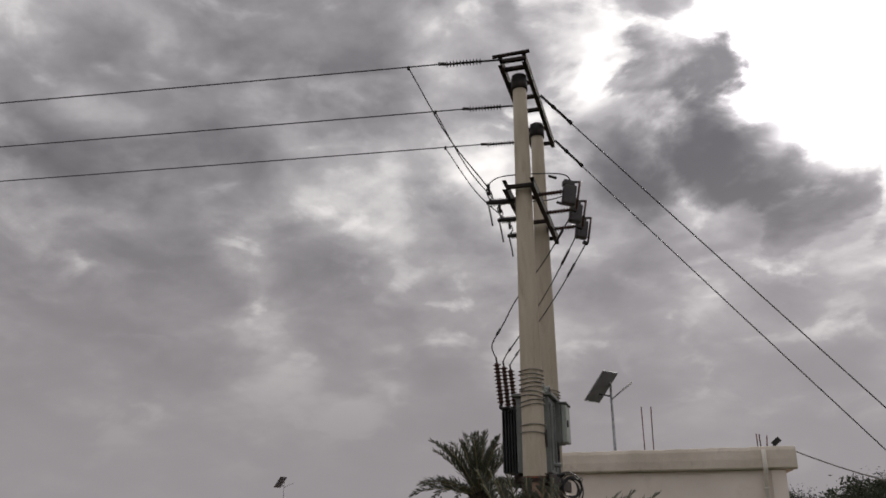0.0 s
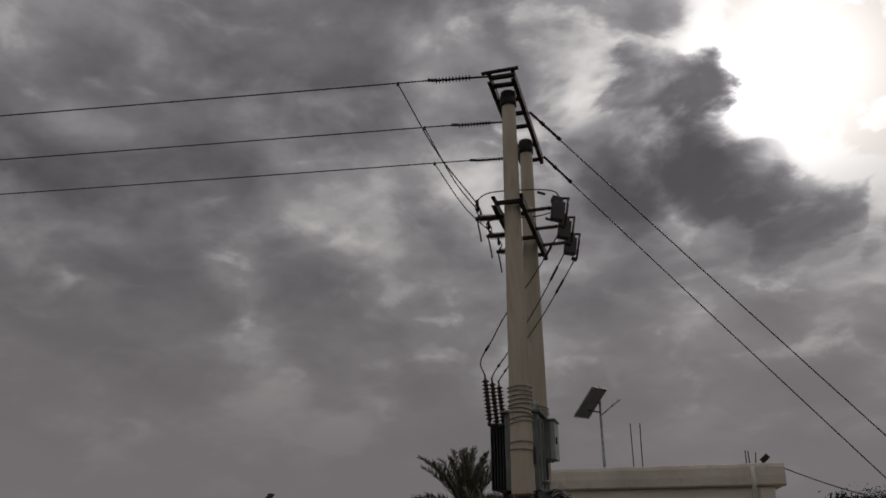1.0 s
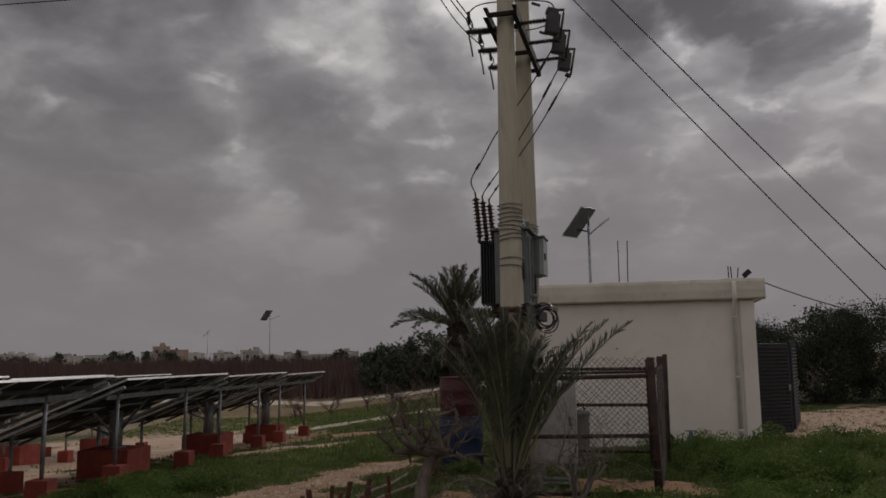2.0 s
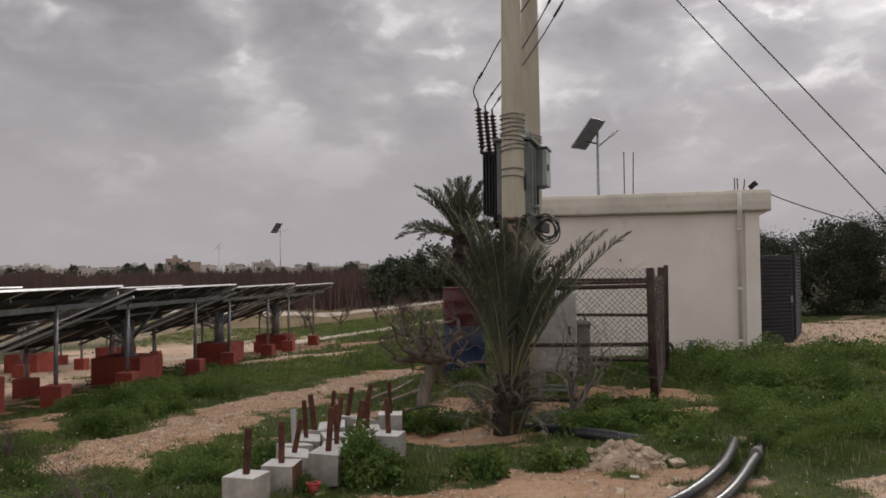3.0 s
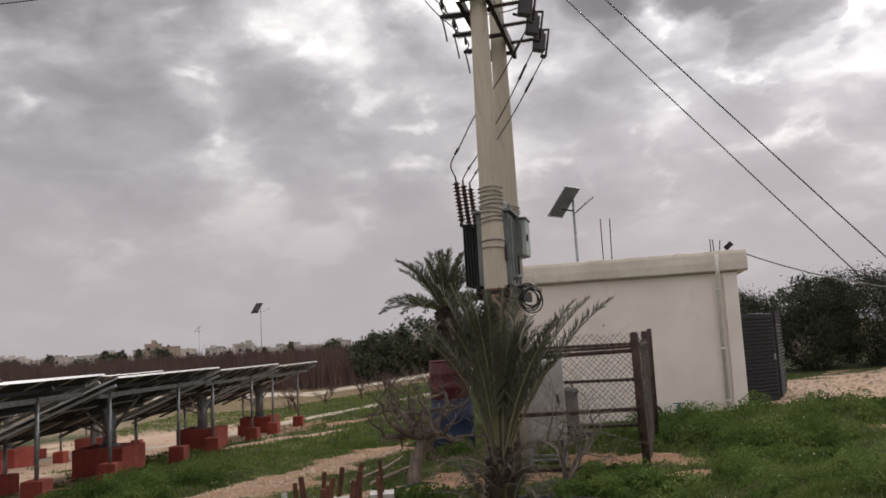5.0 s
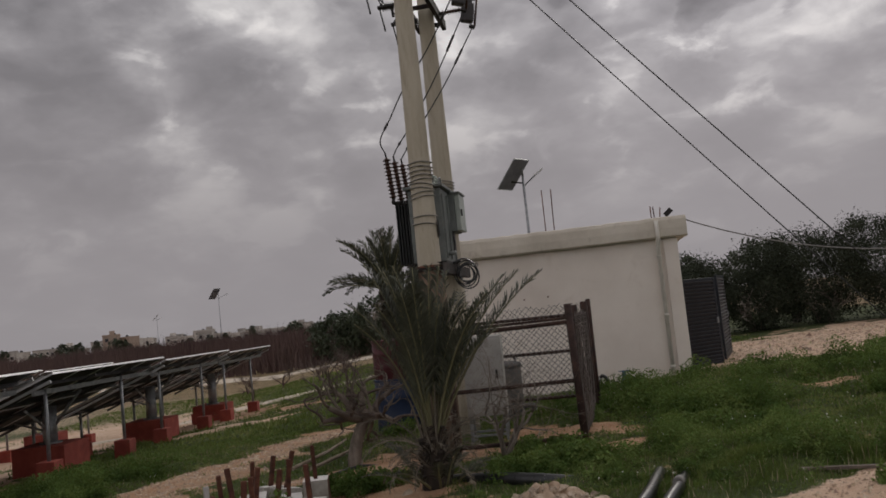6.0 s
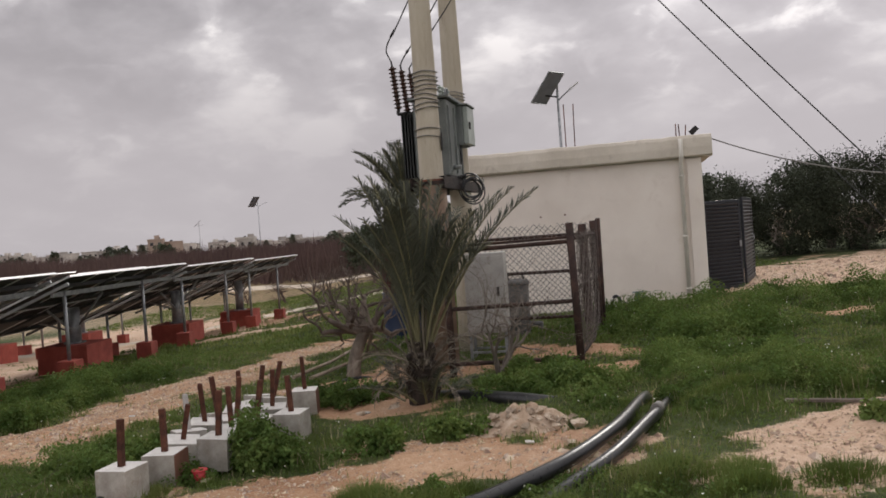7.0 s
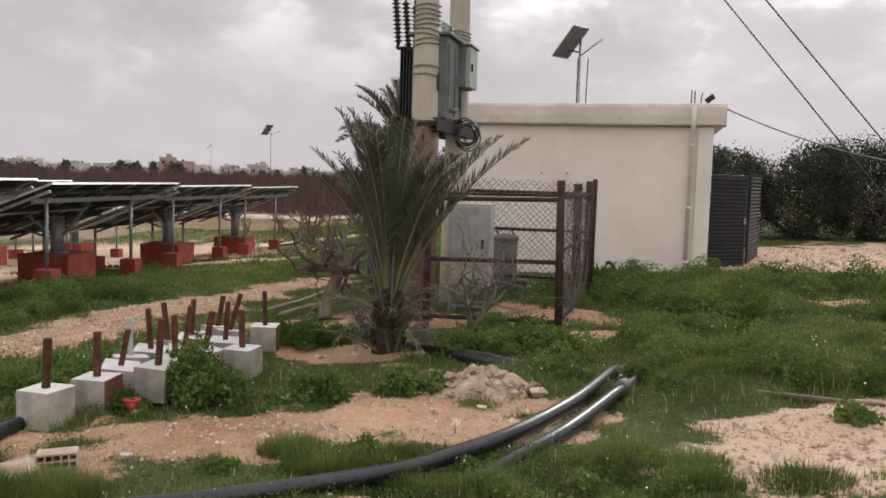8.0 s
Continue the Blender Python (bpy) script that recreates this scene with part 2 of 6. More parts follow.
# purlins and inner rafters, darkened to stand for shade under the modules
M["dull_purlin"] = material("shaded_purlin_steel", [(0, (0.05, 0.05, 0.052)), (1, (0.085, 0.084, 0.084))], 5.0, 0.6, 0.3, bump=0)
M["grey_metal"] = material("dull_grey_metal", [(0, (0.10, 0.10, 0.10)), (1, (0.17, 0.165, 0.16))], 5.0, 0.6, 0.3, bump=0.1, dirt=((0.10, 0.06, 0.04), 0.55, 0.75, 0.6))
M["blue_plastic"] = material("blue_plastic", [(0, (0.010, 0.020, 0.050)), (1, (0.018, 0.034, 0.080))], 3.0, 0.5, bump=0.03)
M["red_plastic"] = material("dark_red_paint", [(0, (0.052, 0.008, 0.013)), (1, (0.090, 0.014, 0.020))], 3.0, 0.55, bump=0.05)
M["bucket"] = material("red_plastic_bucket", [(0, (0.42, 0.03, 0.04)), (1, (0.55, 0.06, 0.065))], 5.0, 0.45, bump=0)
M["valve"] = material("blue_grey_valve_paint", [(0, (0.05, 0.10, 0.13)), (1, (0.09, 0.16, 0.20))], 5.0, 0.5, bump=0.1)
M["bark"] = material("grey_bark", [(0, (0.10, 0.08, 0.065)), (0.5, (0.20, 0.17, 0.14)), (1, (0.30, 0.26, 0.22))], 7.0, 0.9, bump=0.5, fine=60, stretch=(1, 1, 0.4))
M["twig"] = material("grey_twigs", [(0, (0.07, 0.052, 0.042)), (1, (0.17, 0.135, 0.11))], 6.0, 0.9, bump=0, island=0.3)
M["palm_trunk"] = material("palm_boots", [(0, (0.018, 0.014, 0.011)), (1, (0.06, 0.045, 0.034))], 10.0, 0.95, bump=0.6, fine=50)
M["frond"] = material("date_palm_leaf", [(0, (0.056, 0.062, 0.043)), (1, (0.115, 0.122, 0.085))], 3.0, 0.5, bump=0, random_tint=0.25, island=0.2, spec=0.5)
M["frond_dry"] = material("dry_palm_leaf", [(0, (0.125, 0.105, 0.078)), (1, (0.225, 0.19, 0.145))], 3.0, 0.8, bump=0, random_tint=0.25, island=0.2)
M["rachis"] = material("palm_leaf_stalk", [(0, (0.12, 0.12, 0.06)), (1, (0.22, 0.20, 0.11))], 3.0, 0.6, bump=0)
M["olive"] = material("olive_leaves", [(0, (0.026, 0.032, 0.019)), (1, (0.05, 0.058, 0.037))], 1.0, 0.75, bump=0, island=0.22, spec=0.12)
M["dark_leaf"] = material("dark_green_leaves", [(0, (0.030, 0.042, 0.020)), (1, (0.058, 0.072, 0.038))], 1.0, 0.6, bump=0, island=0.35)
M["weed"] = material("mallow_leaves", [(0, (0.036, 0.066, 0.018)), (0.5, (0.094, 0.152, 0.039)), (1, (0.190, 0.250, 0.076))], 1.6, 0.75, bump=0, island=0.26, spec=0.15, thin=0.28)
M["grass"] = material("spring_grass", [(0, (0.050, 0.080, 0.022)), (0.5, (0.125, 0.172, 0.048)), (1, (0.255, 0.275, 0.105))], 1.3, 0.75, bump=0, island=0.28, spec=0.15, thin=0.30)
M["straw"] = material("dry_grass", [(0, (0.24, 0.19, 0.11)), (1, (0.40, 0.33, 0.21))], 2.0, 0.8, bump=0, island=0.3)
M["orchard"] = material("bare_orchard_twigs", [(0, (0.07, 0.042, 0.038)), (1, (0.125, 0.08, 0.07))], 0.05, 0.9, bump=0, island=0.3)
M["stone"] = material("limestone_rubble", [(0, (0.28, 0.21, 0.15)), (0.5, (0.41, 0.33, 0.25)), (1, (0.54, 0.46, 0.37))], 6.0, 0.95, bump=0.5, fine=50, random_tint=0.25)
M["pebble"] = material("pale_pebbles", [(0, (0.30, 0.20, 0.135)), (0.5, (0.42, 0.31, 0.22)), (1, (0.56, 0.46, 0.37))], 5.0, 0.95, bump=0, island=0.4)
M["earth"] = material("pale_crumbled_earth", [(0, (0.30, 0.21, 0.14)), (0.5, (0.42, 0.31, 0.22)), (1, (0.54, 0.43, 0.33))], 9.0, 0.95, bump=0.7, fine=45)
M["house"] = material("town_house_render", [(0, (0.36, 0.33, 0.30)), (1, (0.54, 0.50, 0.46))], 0.15, 0.9, bump=0, fine=2, random_tint=0.3)
M["house_ochre"] = material("ochre_town_house_render", [(0, (0.33, 0.25, 0.20)), (1, (0.42, 0.33, 0.27))], 0.15, 0.9, bump=0, fine=2)
M["pane"] = material("dark_window", [(0, (0.03, 0.03, 0.035)), (1, (0.06, 0.06, 0.065))], 1.0, 0.2, bump=0)
M["white_head"] = material("pale_lamp_housing", [(0, (0.55, 0.55, 0.55)), (1, (0.68, 0.68, 0.68))], 3.0, 0.5, bump=0)
M["flower"] = material("small_white_flowers", [(0, (0.6, 0.6, 0.5)), (1, (0.8, 0.8, 0.72))], 3.0, 0.7, bump=0)
# pale sheet seen from below; its shade is included in the slate grey
M["panel_back"] = material("shaded_panel_backing", [(0, (0.20, 0.20, 0.235)), (1, (0.28, 0.28, 0.32))], 2.0, 0.6, bump=0)
M["paper"] = material("weathered_scrap", [(0, (0.42, 0.40, 0.37)), (1, (0.62, 0.60, 0.56))], 8.0, 0.8, bump=0.1)


# ---- shapes ----
def ground_z(x, y):
    """Height of the land: a gentle fall towards the panels and away."""
    cx, cy = max(-12.0, min(12.0, x)), max(-5.0, min(34.0, y))
    if cx < 0:
        return 0.03 + 0.028 * cx - 0.0152 * (cy - 6) + 0.0032 * cx * (cy - 6)
    return 0.03 + 0.0527 * cx - 0.0152 * (cy - 6)


def smooth(ob, flag=True):
    ob.data.polygons.foreach_set("use_smooth", [flag] * len(ob.data.polygons))
    return ob


def part(name, bm, mat, parent=None, label="", soft=False):
    """Links a bmesh as one mesh object, under a thing or part if one is given."""
    mesh = bpy.data.meshes.new(name)
    bm.normal_update()
    bm.to_mesh(mesh)
    bm.free()
    for one in mat if isinstance(mat, (list, tuple)) else [mat]:
        mesh.materials.append(M[one])
    ob = new(name, mesh)
    if soft:
        smooth(ob)
    if parent:
        ob.parent = parent
    if label:
        ob["label"] = label
    return ob


def thing(name, x, y, z, label, category, group="", rz=0.0, kind=""):
    ob = new(name)
    ob.empty_display_size = 0.1
    ob.matrix_basis = pose(x, y, z, 0, 0, rz)
    return tagged(ob, label, category, group, kind)


def box(bm, size, at=(0, 0, 0), turn=(0, 0, 0), bevel=0.0, mat=0):
    m = pose(*at, *turn) @ Matrix.Diagonal((*size, 1))
    got = bmesh.ops.create_cube(bm, size=1.0, matrix=m)
    faces = {f for v in got["verts"] for f in v.link_faces}
    for f in faces:
        f.material_index = mat
    if bevel:
        edges = list({e for v in got["verts"] for e in v.link_edges})
        bmesh.ops.bevel(bm, geom=edges, offset=bevel, segments=2, profile=0.6, affect="EDGES", clamp_overlap=True)
    return bm


def tube(bm, pts, radii, sides=8, caps=True, mat=0):
    """A round tube along points; radii is one number or one a point."""
    pts = [Vector(p) for p in pts]
    if not isinstance(radii, (list, tuple)):
        radii = [radii] * len(pts)
    rings, side = [], None
    for n, p in enumerate(pts):
        way = (pts[min(n + 1, len(pts) - 1)] - pts[max(n - 1, 0)]).normalized()
        if side is None:
            side = way.orthogonal().normalized()
        side = (side - way * side.dot(way)).normalized()
        over = way.cross(side)
        rings.append([bm.verts.new(p + (side * math.cos(a) + over * math.sin(a)) * radii[n]) for a in (2 * math.pi * k / sides for k in range(sides))])
    for a, b in zip(rings, rings[1:]):
        for k in range(sides):
            f = bm.faces.new((a[k], a[(k + 1) % sides], b[(k + 1) % sides], b[k]))
            f.material_index, f.smooth = mat, True
    if caps:
        for ring in (list(reversed(rings[0])), rings[-1]):
            bm.faces.new(ring).material_index = mat
    return bm


def lathe(bm, profile, at=(0, 0, 0), turn=None, sides=16, mat=0):
    """A turned shape from (radius, height) pairs."""
    turn = turn or Matrix.Identity(4)
    m = Matrix.Translation(at) @ turn
    rings = [[bm.verts.new(m @ Vector((r * math.cos(2 * math.pi * k / sides), r * math.sin(2 * math.pi * k / sides), z))) for k in range(sides)] for r, z in profile]
    for a, b in zip(rings, rings[1:]):
        for k in range(sides):
            f = bm.faces.new((a[k], a[(k + 1) % sides], b[(k + 1) % sides], b[k]))
            f.material_index, f.smooth = mat, True
    bm.faces.new(list(reversed(rings[0]))).material_index = mat
    bm.faces.new(rings[-1]).material_index = mat
    return bm


def aim(way):
    """The turn that lays z along a way."""
    return Vector(way).to_track_quat("Z", "Y").to_matrix().to_4x4()


def sheds(length, count, core, rim):
    """Profile of an insulator with rims."""
    out = [(core, 0)]
    step = length / count
    for n in range(count):
        z = n * step
        out += [(core, z + step * 0.25), (rim, z + step * 0.45), (rim * 0.96, z + step * 0.52), (core, z + step * 0.7)]
    return out + [(core, length)]


def sag(a, b, drop, count=12):
    a, b = Vector(a), Vector(b)
    return [a.lerp(b, n / count) - Vector((0, 0, drop * 4 * (n / count) * (1 - n / count))) for n in range(count + 1)]


def bow(points, count=8):
    """Catmull-Rom through points."""
    p = [Vector(q) for q in points]
    p = [2 * p[0] - p[1], *p, 2 * p[-1] - p[-2]]
    out = []
    for n in range(1, len(p) - 2):
        for k in range(count):
            t = k / count
            out.append(0.5 * (2 * p[n] + (p[n + 1] - p[n - 1]) * t + (2 * p[n - 1] - 5 * p[n] + 4 * p[n + 1] - p[n + 2]) * t * t + (3 * p[n] - p[n - 1] - 3 * p[n + 1] + p[n + 2]) * t ** 3))
    return out + [p[-2]]


def from_arrays(name, verts, size, mat, soft=False):
    """One mesh from an array of faces x corners x 3, each face an island."""
    verts = np.asarray(verts, dtype=np.float32)
    count = len(verts)
    mesh = bpy.data.meshes.new(name)
    mesh.vertices.add(count * size)
    mesh.vertices.foreach_set("co", verts.reshape(-1))
    mesh.loops.add(count * size)
    mesh.loops.foreach_set("vertex_index", np.arange(count * size, dtype=np.int32))
    mesh.polygons.add(count)
    mesh.polygons.foreach_set("loop_start", np.arange(0, count * size, size, dtype=np.int32))
    mesh.materials.append(M[mat])
    mesh.update(calc_edges=True)
    return new(name, mesh)


# ---- ground ----
# bare patches: centre, half lengths, turn in degrees, strength
BARE_FRONT = [
    (0.35, 6.05, 1.7, 0.50, 6, 1.0), (-0.65, 5.6, 0.8, 0.42, 20, 1.0), (1.5, 6.75, 0.75, 0.38, 10, 1.0), (0.18, 7.0, 0.16, 0.35, 0, 1.0),
    (4.5, 5.85, 1.45, 0.75, 10, 1.6), (6.6, 5.8, 2.2, 1.0, 0, 1.5), (0.66, 6.9, 0.12, 0.3, 0, 1.0), (-1.3, 6.5, 0.3, 0.2, 0, 0.8),
    (-2.5, 5.0, 0.8, 0.5, 0, 0.6), (-4.7, 6.6, 1.6, 0.22, 10, 0.7), (-2.9, 5.9, 0.5, 0.16, 15, 0.8),
]
BARE_YARD = [
    (9.6, 8.6, 2.0, 0.7, 0, 0.7), (0.5, 8.9, 1.1, 0.55, 0, 0.95), (0.2, 10.8, 1.3, 0.7, 0, 0.9), (2.2, 10.9, 1.0, 0.8, 0, 0.7), (3.0, 9.5, 0.7, 0.35, 0, 0.9),
    (10.5, 19.8, 5.0, 2.3, 0, 1.2), (7.9, 16.6, 2.0, 1.3, 0, 1.2), (11.5, 16.8, 4.0, 1.9, 0, 1.2), (18.0, 20.5, 8.0, 3.0, 0, 1.2),
    (6.0, 11.2, 0.6, 0.16, -8, 0.7), (7.4, 9.6, 0.6, 0.16, 5, 0.7), (5.2, 14.2, 0.7, 0.2, 0, 0.7),
]
BARE_FIELD = [
    (-3.3, 9.6, 1.5, 0.75, 70, 1.0), (-2.75, 12.4, 2.3, 0.75, 70, 1.05), (-1.7, 15.2, 1.6, 0.7, 60, 1.0), (-3.6, 8.0, 1.5, 0.35, 20, 0.8),
    (-10.6, 16.5, 2.4, 5.0, 0, 1.1), (-12.5, 33.0, 5.5, 8.0, 0, 1.2), (-11.0, 26.0, 3.0, 5.0, 0, 1.1), (-8.2, 29.0, 3.6, 5.0, 0, 1.0), (-15.0, 20.0, 3.0, 9.0, 0, 1.1),
    (-6.3, 11.0, 0.9, 1.2, 0, 0.7), (-9.0, 13.0, 1.6, 1.4, 0, 0.8), (-4.8, 22.8, 1.6, 0.9, 0, 1.0), (-3.4, 27.0, 1.6, 1.2, 0, 0.9),
]
BARE = BARE_FRONT + BARE_YARD + BARE_FIELD


def bareness(x, y):
    """How bare the soil is at places of an array: about 0 in the grass, 1 on bare soil."""
    best = np.zeros_like(x)
    for cx, cy, rx, ry, turn, strength in BARE:
        c, s = math.cos(radians(turn)), math.sin(radians(turn))
        u, v = ((x - cx) * c + (y - cy) * s) / rx, (-(x - cx) * s + (y - cy) * c) / ry
        best = np.maximum(best, strength * np.clip(1.6 - np.hypot(u, v), 0, 1))
    wob = 0.22 * np.sin(x * 3.1 + 1.7 * np.sin(y * 2.3)) + 0.20 * np.sin(y * 4.3 + 1.3 * np.sin(x * 3.7 + 1)) + 0.15 * np.sin(x * 9.1 + y * 7.7 + np.sin(x * 4.7)) + 0.13 * np.sin(y * 13.0 - x * 5.0 + np.sin(y * 6.1))
    return np.clip(best + wob * 0.95 - 0.08, 0, 1)


# pale sandy ground: the gravel by the pipes, the yard, and the strip under the panels
SANDY = [(5.2, 5.9, 3.0, 1.5), (12.0, 19.0, 8.0, 4.5), (-13.0, 20.0, 5.0, 9.0), (-8.0, 24.0, 5.0, 3.0), (-18.0, 38.0, 10.0, 14.0)]


def sandiness(x, y):
    v = np.zeros_like(x)
    for cx, cy, rx, ry in SANDY:
        v = np.maximum(v, np.clip(2.2 - 1.6 * np.hypot((x - cx) / rx, (y - cy) / ry), 0, 1))
    return v


LUSH = [(5.2, 12.0, 3.2, 2.6), (3.6, 9.0, 1.6, 1.6), (7.8, 10.0, 3.0, 2.4), (2.0, 5.0, 1.3, 0.5), (4.6, 7.6, 2.6, 0.8), (0.75, 5.5, 0.4, 0.22), (-2.2, 7.2, 1.2, 1.0), (-3.2, 5.6, 2.0, 1.2), (-4.6, 14.5, 1.3, 3.2), (9.5, 9.0, 3.5, 2.5), (-1.6, 18.5, 2.2, 2.2), (2.1, 8.9, 0.8, 0.7), (-6.0, 8.2, 2.5, 1.4)]


def lushness(x, y):
    v = np.zeros_like(x)
    for cx, cy, rx, ry in LUSH:
        v = np.maximum(v, np.exp(-(((x - cx) / rx) ** 2 + ((y - cy) / ry) ** 2)))
    return v


def lumps(x, y):
    """Small unevenness of the soil, and the mounds that the weeds make."""
    roll = 0.020 * np.sin(x * 2.3 + np.sin(y * 1.9)) * np.sin(y * 2.9 + 0.7) + 0.010 * np.sin(x * 7.3 + y * 3.1) * np.sin(y * 6.1 - x * 2.0)
    a = np.sin(x * 2.6 + 1.7 * np.sin(y * 1.9 + 0.5)) * np.sin(y * 3.1 + 1.4 * np.sin(x * 2.2))
    b = np.sin(x * 6.7 + 1.5 * np.sin(y * 5.1)) * np.sin(y * 7.3 + 1.2 * np.sin(x * 5.7))
    return roll + lushness(x, y) * (0.11 * a + 0.07 * b) * np.clip(1.3 - 1.6 * bareness(x, y), 0, 1)


def axis(fine_lo, fine_hi, step, far):
    a = list(np.arange(fine_lo, fine_hi, step))
    lo, hi, grow = fine_lo, fine_hi, step
    while hi < far:
        a.append(hi)
        grow *= 1.22
        hi += grow
    grow = step
    while lo > -far:
        grow *= 1.22
        lo -= grow
        a.insert(0, lo)
    return np.array(a)


def make_ground():
    xs, ys = axis(-12, 13, 0.085, 3500), axis(2.5, 26, 0.085, 3500)
    gx, gy = np.meshgrid(xs, ys)
    z = np.vectorize(ground_z)(gx, gy) + lumps(gx, gy) * np.clip(1.2 - np.hypot(gx, gy - 10) / 40, 0, 1)
    bare = bareness(gx, gy)
    rnd = np.random.RandomState(3)
    z = z + rnd.normal(0, 0.006, z.shape) * bare
    # mound of grass before the hut
    z += 0.16 * np.exp(-(((gx - 4.8) / 2.6) ** 2 + ((gy - 12.8) / 2.2) ** 2))
    verts = np.stack([gx, gy, z], -1).reshape(-1, 3).astype(np.float32)
    w, h = len(xs), len(ys)
    idx = np.arange(w * h).reshape(h, w)
    quads = np.stack([idx[:-1, :-1], idx[:-1, 1:], idx[1:, 1:], idx[1:, :-1]], -1).reshape(-1, 4)
    mesh = bpy.data.meshes.new("ground")
    mesh.vertices.add(len(verts))
    mesh.vertices.foreach_set("co", verts.reshape(-1))
    mesh.loops.add(quads.size)
    mesh.loops.foreach_set("vertex_index", quads.reshape(-1).astype(np.int32))
    mesh.polygons.add(len(quads))
    mesh.polygons.foreach_set("loop_start", np.arange(0, quads.size, 4, dtype=np.int32))
    mesh.polygons.foreach_set("use_smooth", np.ones(len(quads), dtype=bool))
    far = np.clip((np.hypot(gx, gy - 12) - 26) / 10, 0, 1)
    mesh.attributes.new("bare", "FLOAT", "POINT").data.foreach_set("value", (bare * (1 - far) + 0.45 * far).reshape(-1).astype(np.float32))
    mesh.attributes.new("sandy", "FLOAT", "POINT").data.foreach_set("value", sandiness(gx, gy).reshape(-1).astype(np.float32))
    mesh.update(calc_edges=True)
    m = bpy.data.materials.new("soil_and_shaded_turf")
    m.use_nodes = True
    k = Nodes(m.node_tree)
    out, p = k.add("ShaderNodeOutputMaterial"), k.add("ShaderNodeBsdfPrincipled")
    k.link(p.outputs[0], out.inputs[0])
    vec = k.add("ShaderNodeTexCoord").outputs["Object"]
    att = k.add("ShaderNodeAttribute")
    att.attribute_name = "bare"
    a, b, c = k.noise(vec, 0.9, 6, 0.6, 0.3), k.noise(vec, 14, 5, 0.65), k.noise(vec, 75, 3, 0.7)
    soil = k.ramp(k.calc("ADD", k.calc("MULTIPLY", a, 0.6), k.calc("MULTIPLY", b, 0.4)),
                  [(0.30, (0.26, 0.135, 0.074)), (0.46, (0.375, 0.218, 0.125)), (0.58, (0.465, 0.297, 0.185)), (0.72, (0.55, 0.395, 0.275))])
    soil = k.mix(k.calc("MULTIPLY", k.span(c, 0.52, 0.68), 0.55), soil, (0.60, 0.47, 0.35))
    soil = k.mix(k.calc("MULTIPLY", k.span(c, 0.44, 0.32), 0.5), soil, (0.15, 0.09, 0.06))
    light = k.add("ShaderNodeAttribute")
    light.attribute_name = "sandy"
    sand = k.ramp(k.calc("ADD", k.calc("MULTIPLY", a, 0.5), k.calc("MULTIPLY", b, 0.5)), [(0.32, (0.45, 0.295, 0.195)), (0.5, (0.57, 0.41, 0.295)), (0.68, (0.67, 0.53, 0.41))])
    sand = k.mix(k.calc("MULTIPLY", k.span(c, 0.46, 0.34), 0.5), sand, (0.30, 0.20, 0.14))
    soil = k.mix(light.outputs["Fac"], soil, sand)
    # turf kept dark: shade between blades and clumps is put into its colour
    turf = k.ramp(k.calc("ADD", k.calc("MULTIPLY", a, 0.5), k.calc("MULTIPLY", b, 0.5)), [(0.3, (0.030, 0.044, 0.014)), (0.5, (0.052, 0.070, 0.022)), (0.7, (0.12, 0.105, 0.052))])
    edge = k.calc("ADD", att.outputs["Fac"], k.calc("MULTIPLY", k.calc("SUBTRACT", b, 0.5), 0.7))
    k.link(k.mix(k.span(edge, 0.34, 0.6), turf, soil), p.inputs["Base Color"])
    p.inputs["Roughness"].default_value = 0.95
    p.inputs["Specular IOR Level"].default_value = 0.2
    bump = k.add("ShaderNodeBump")
    bump.inputs["Strength"].default_value, bump.inputs["Distance"].default_value = 0.6, 0.03
    k.put(bump.inputs["Height"], k.calc("ADD", b, k.calc("MULTIPLY", c, 0.5)))
    k.link(bump.outputs[0], p.inputs["Normal"])
    mesh.materials.append(m)
    return tagged(new("ground", mesh), "orange soil and green spring turf sloping gently", "ground", kind="structure")


make_ground()


def make_road():
    """Pale earth track that crosses behind the panels, and the pale strip of sand under them."""
    for name, pts, half, lift, label in (
        ("road", [(-80, 92), (-40, 80), (-16, 69), (0, 64), (14, 62), (40, 66)], 2.6, 0.10, "pale unpaved farm track"),
        ("path", [(-19, 20), (-14.5, 30), (-9, 35), (-4, 37), (3, 40)], 1.1, 0.03, "pale sandy path behind the solar panels"),
    ):
        bm = bmesh.new()
        rows, line = [], bow([(x, y, 0) for x, y in pts], 10)
        for n, q in enumerate(line):
            way = (line[min(n + 1, len(line) - 1)] - line[max(n - 1, 0)]).normalized()
            off = Vector((-way.y, way.x, 0)) * half * (0.8 + 0.3 * math.sin(n * 1.7) + 0.2 * math.sin(n * 4.1))
            rows.append([bm.verts.new((q + off * s).to_tuple()[:2] + (ground_z(*(q + off * s)[:2]) + (lift if abs(s) < 1 else -0.06),)) for s in (-1, -0.8, 0, 0.8, 1)])
        for a, b in zip(rows, rows[1:]):
            for n in range(4):
                bm.faces.new((a[n], b[n], b[n + 1], a[n + 1]))
        tagged(part(name, bm, "sand", soft=True), label, name, kind="structure")


M["sand"] = material("pale_sand", [(0, (0.46, 0.38, 0.29)), (0.5, (0.56, 0.48, 0.38)), (1, (0.64, 0.57, 0.48))], 0.7, 0.95, bump=0.3, fine=14)
make_road()


# ---- the hut ----
HX, HY, HANG = 5.775, 15.97, -11.5        # front corner on the yard side, and the turn of the front wall
HUT = pose(HX, HY, 0, 0, 0, HANG)       # local x runs along the front wall to the yard side, y into the hut


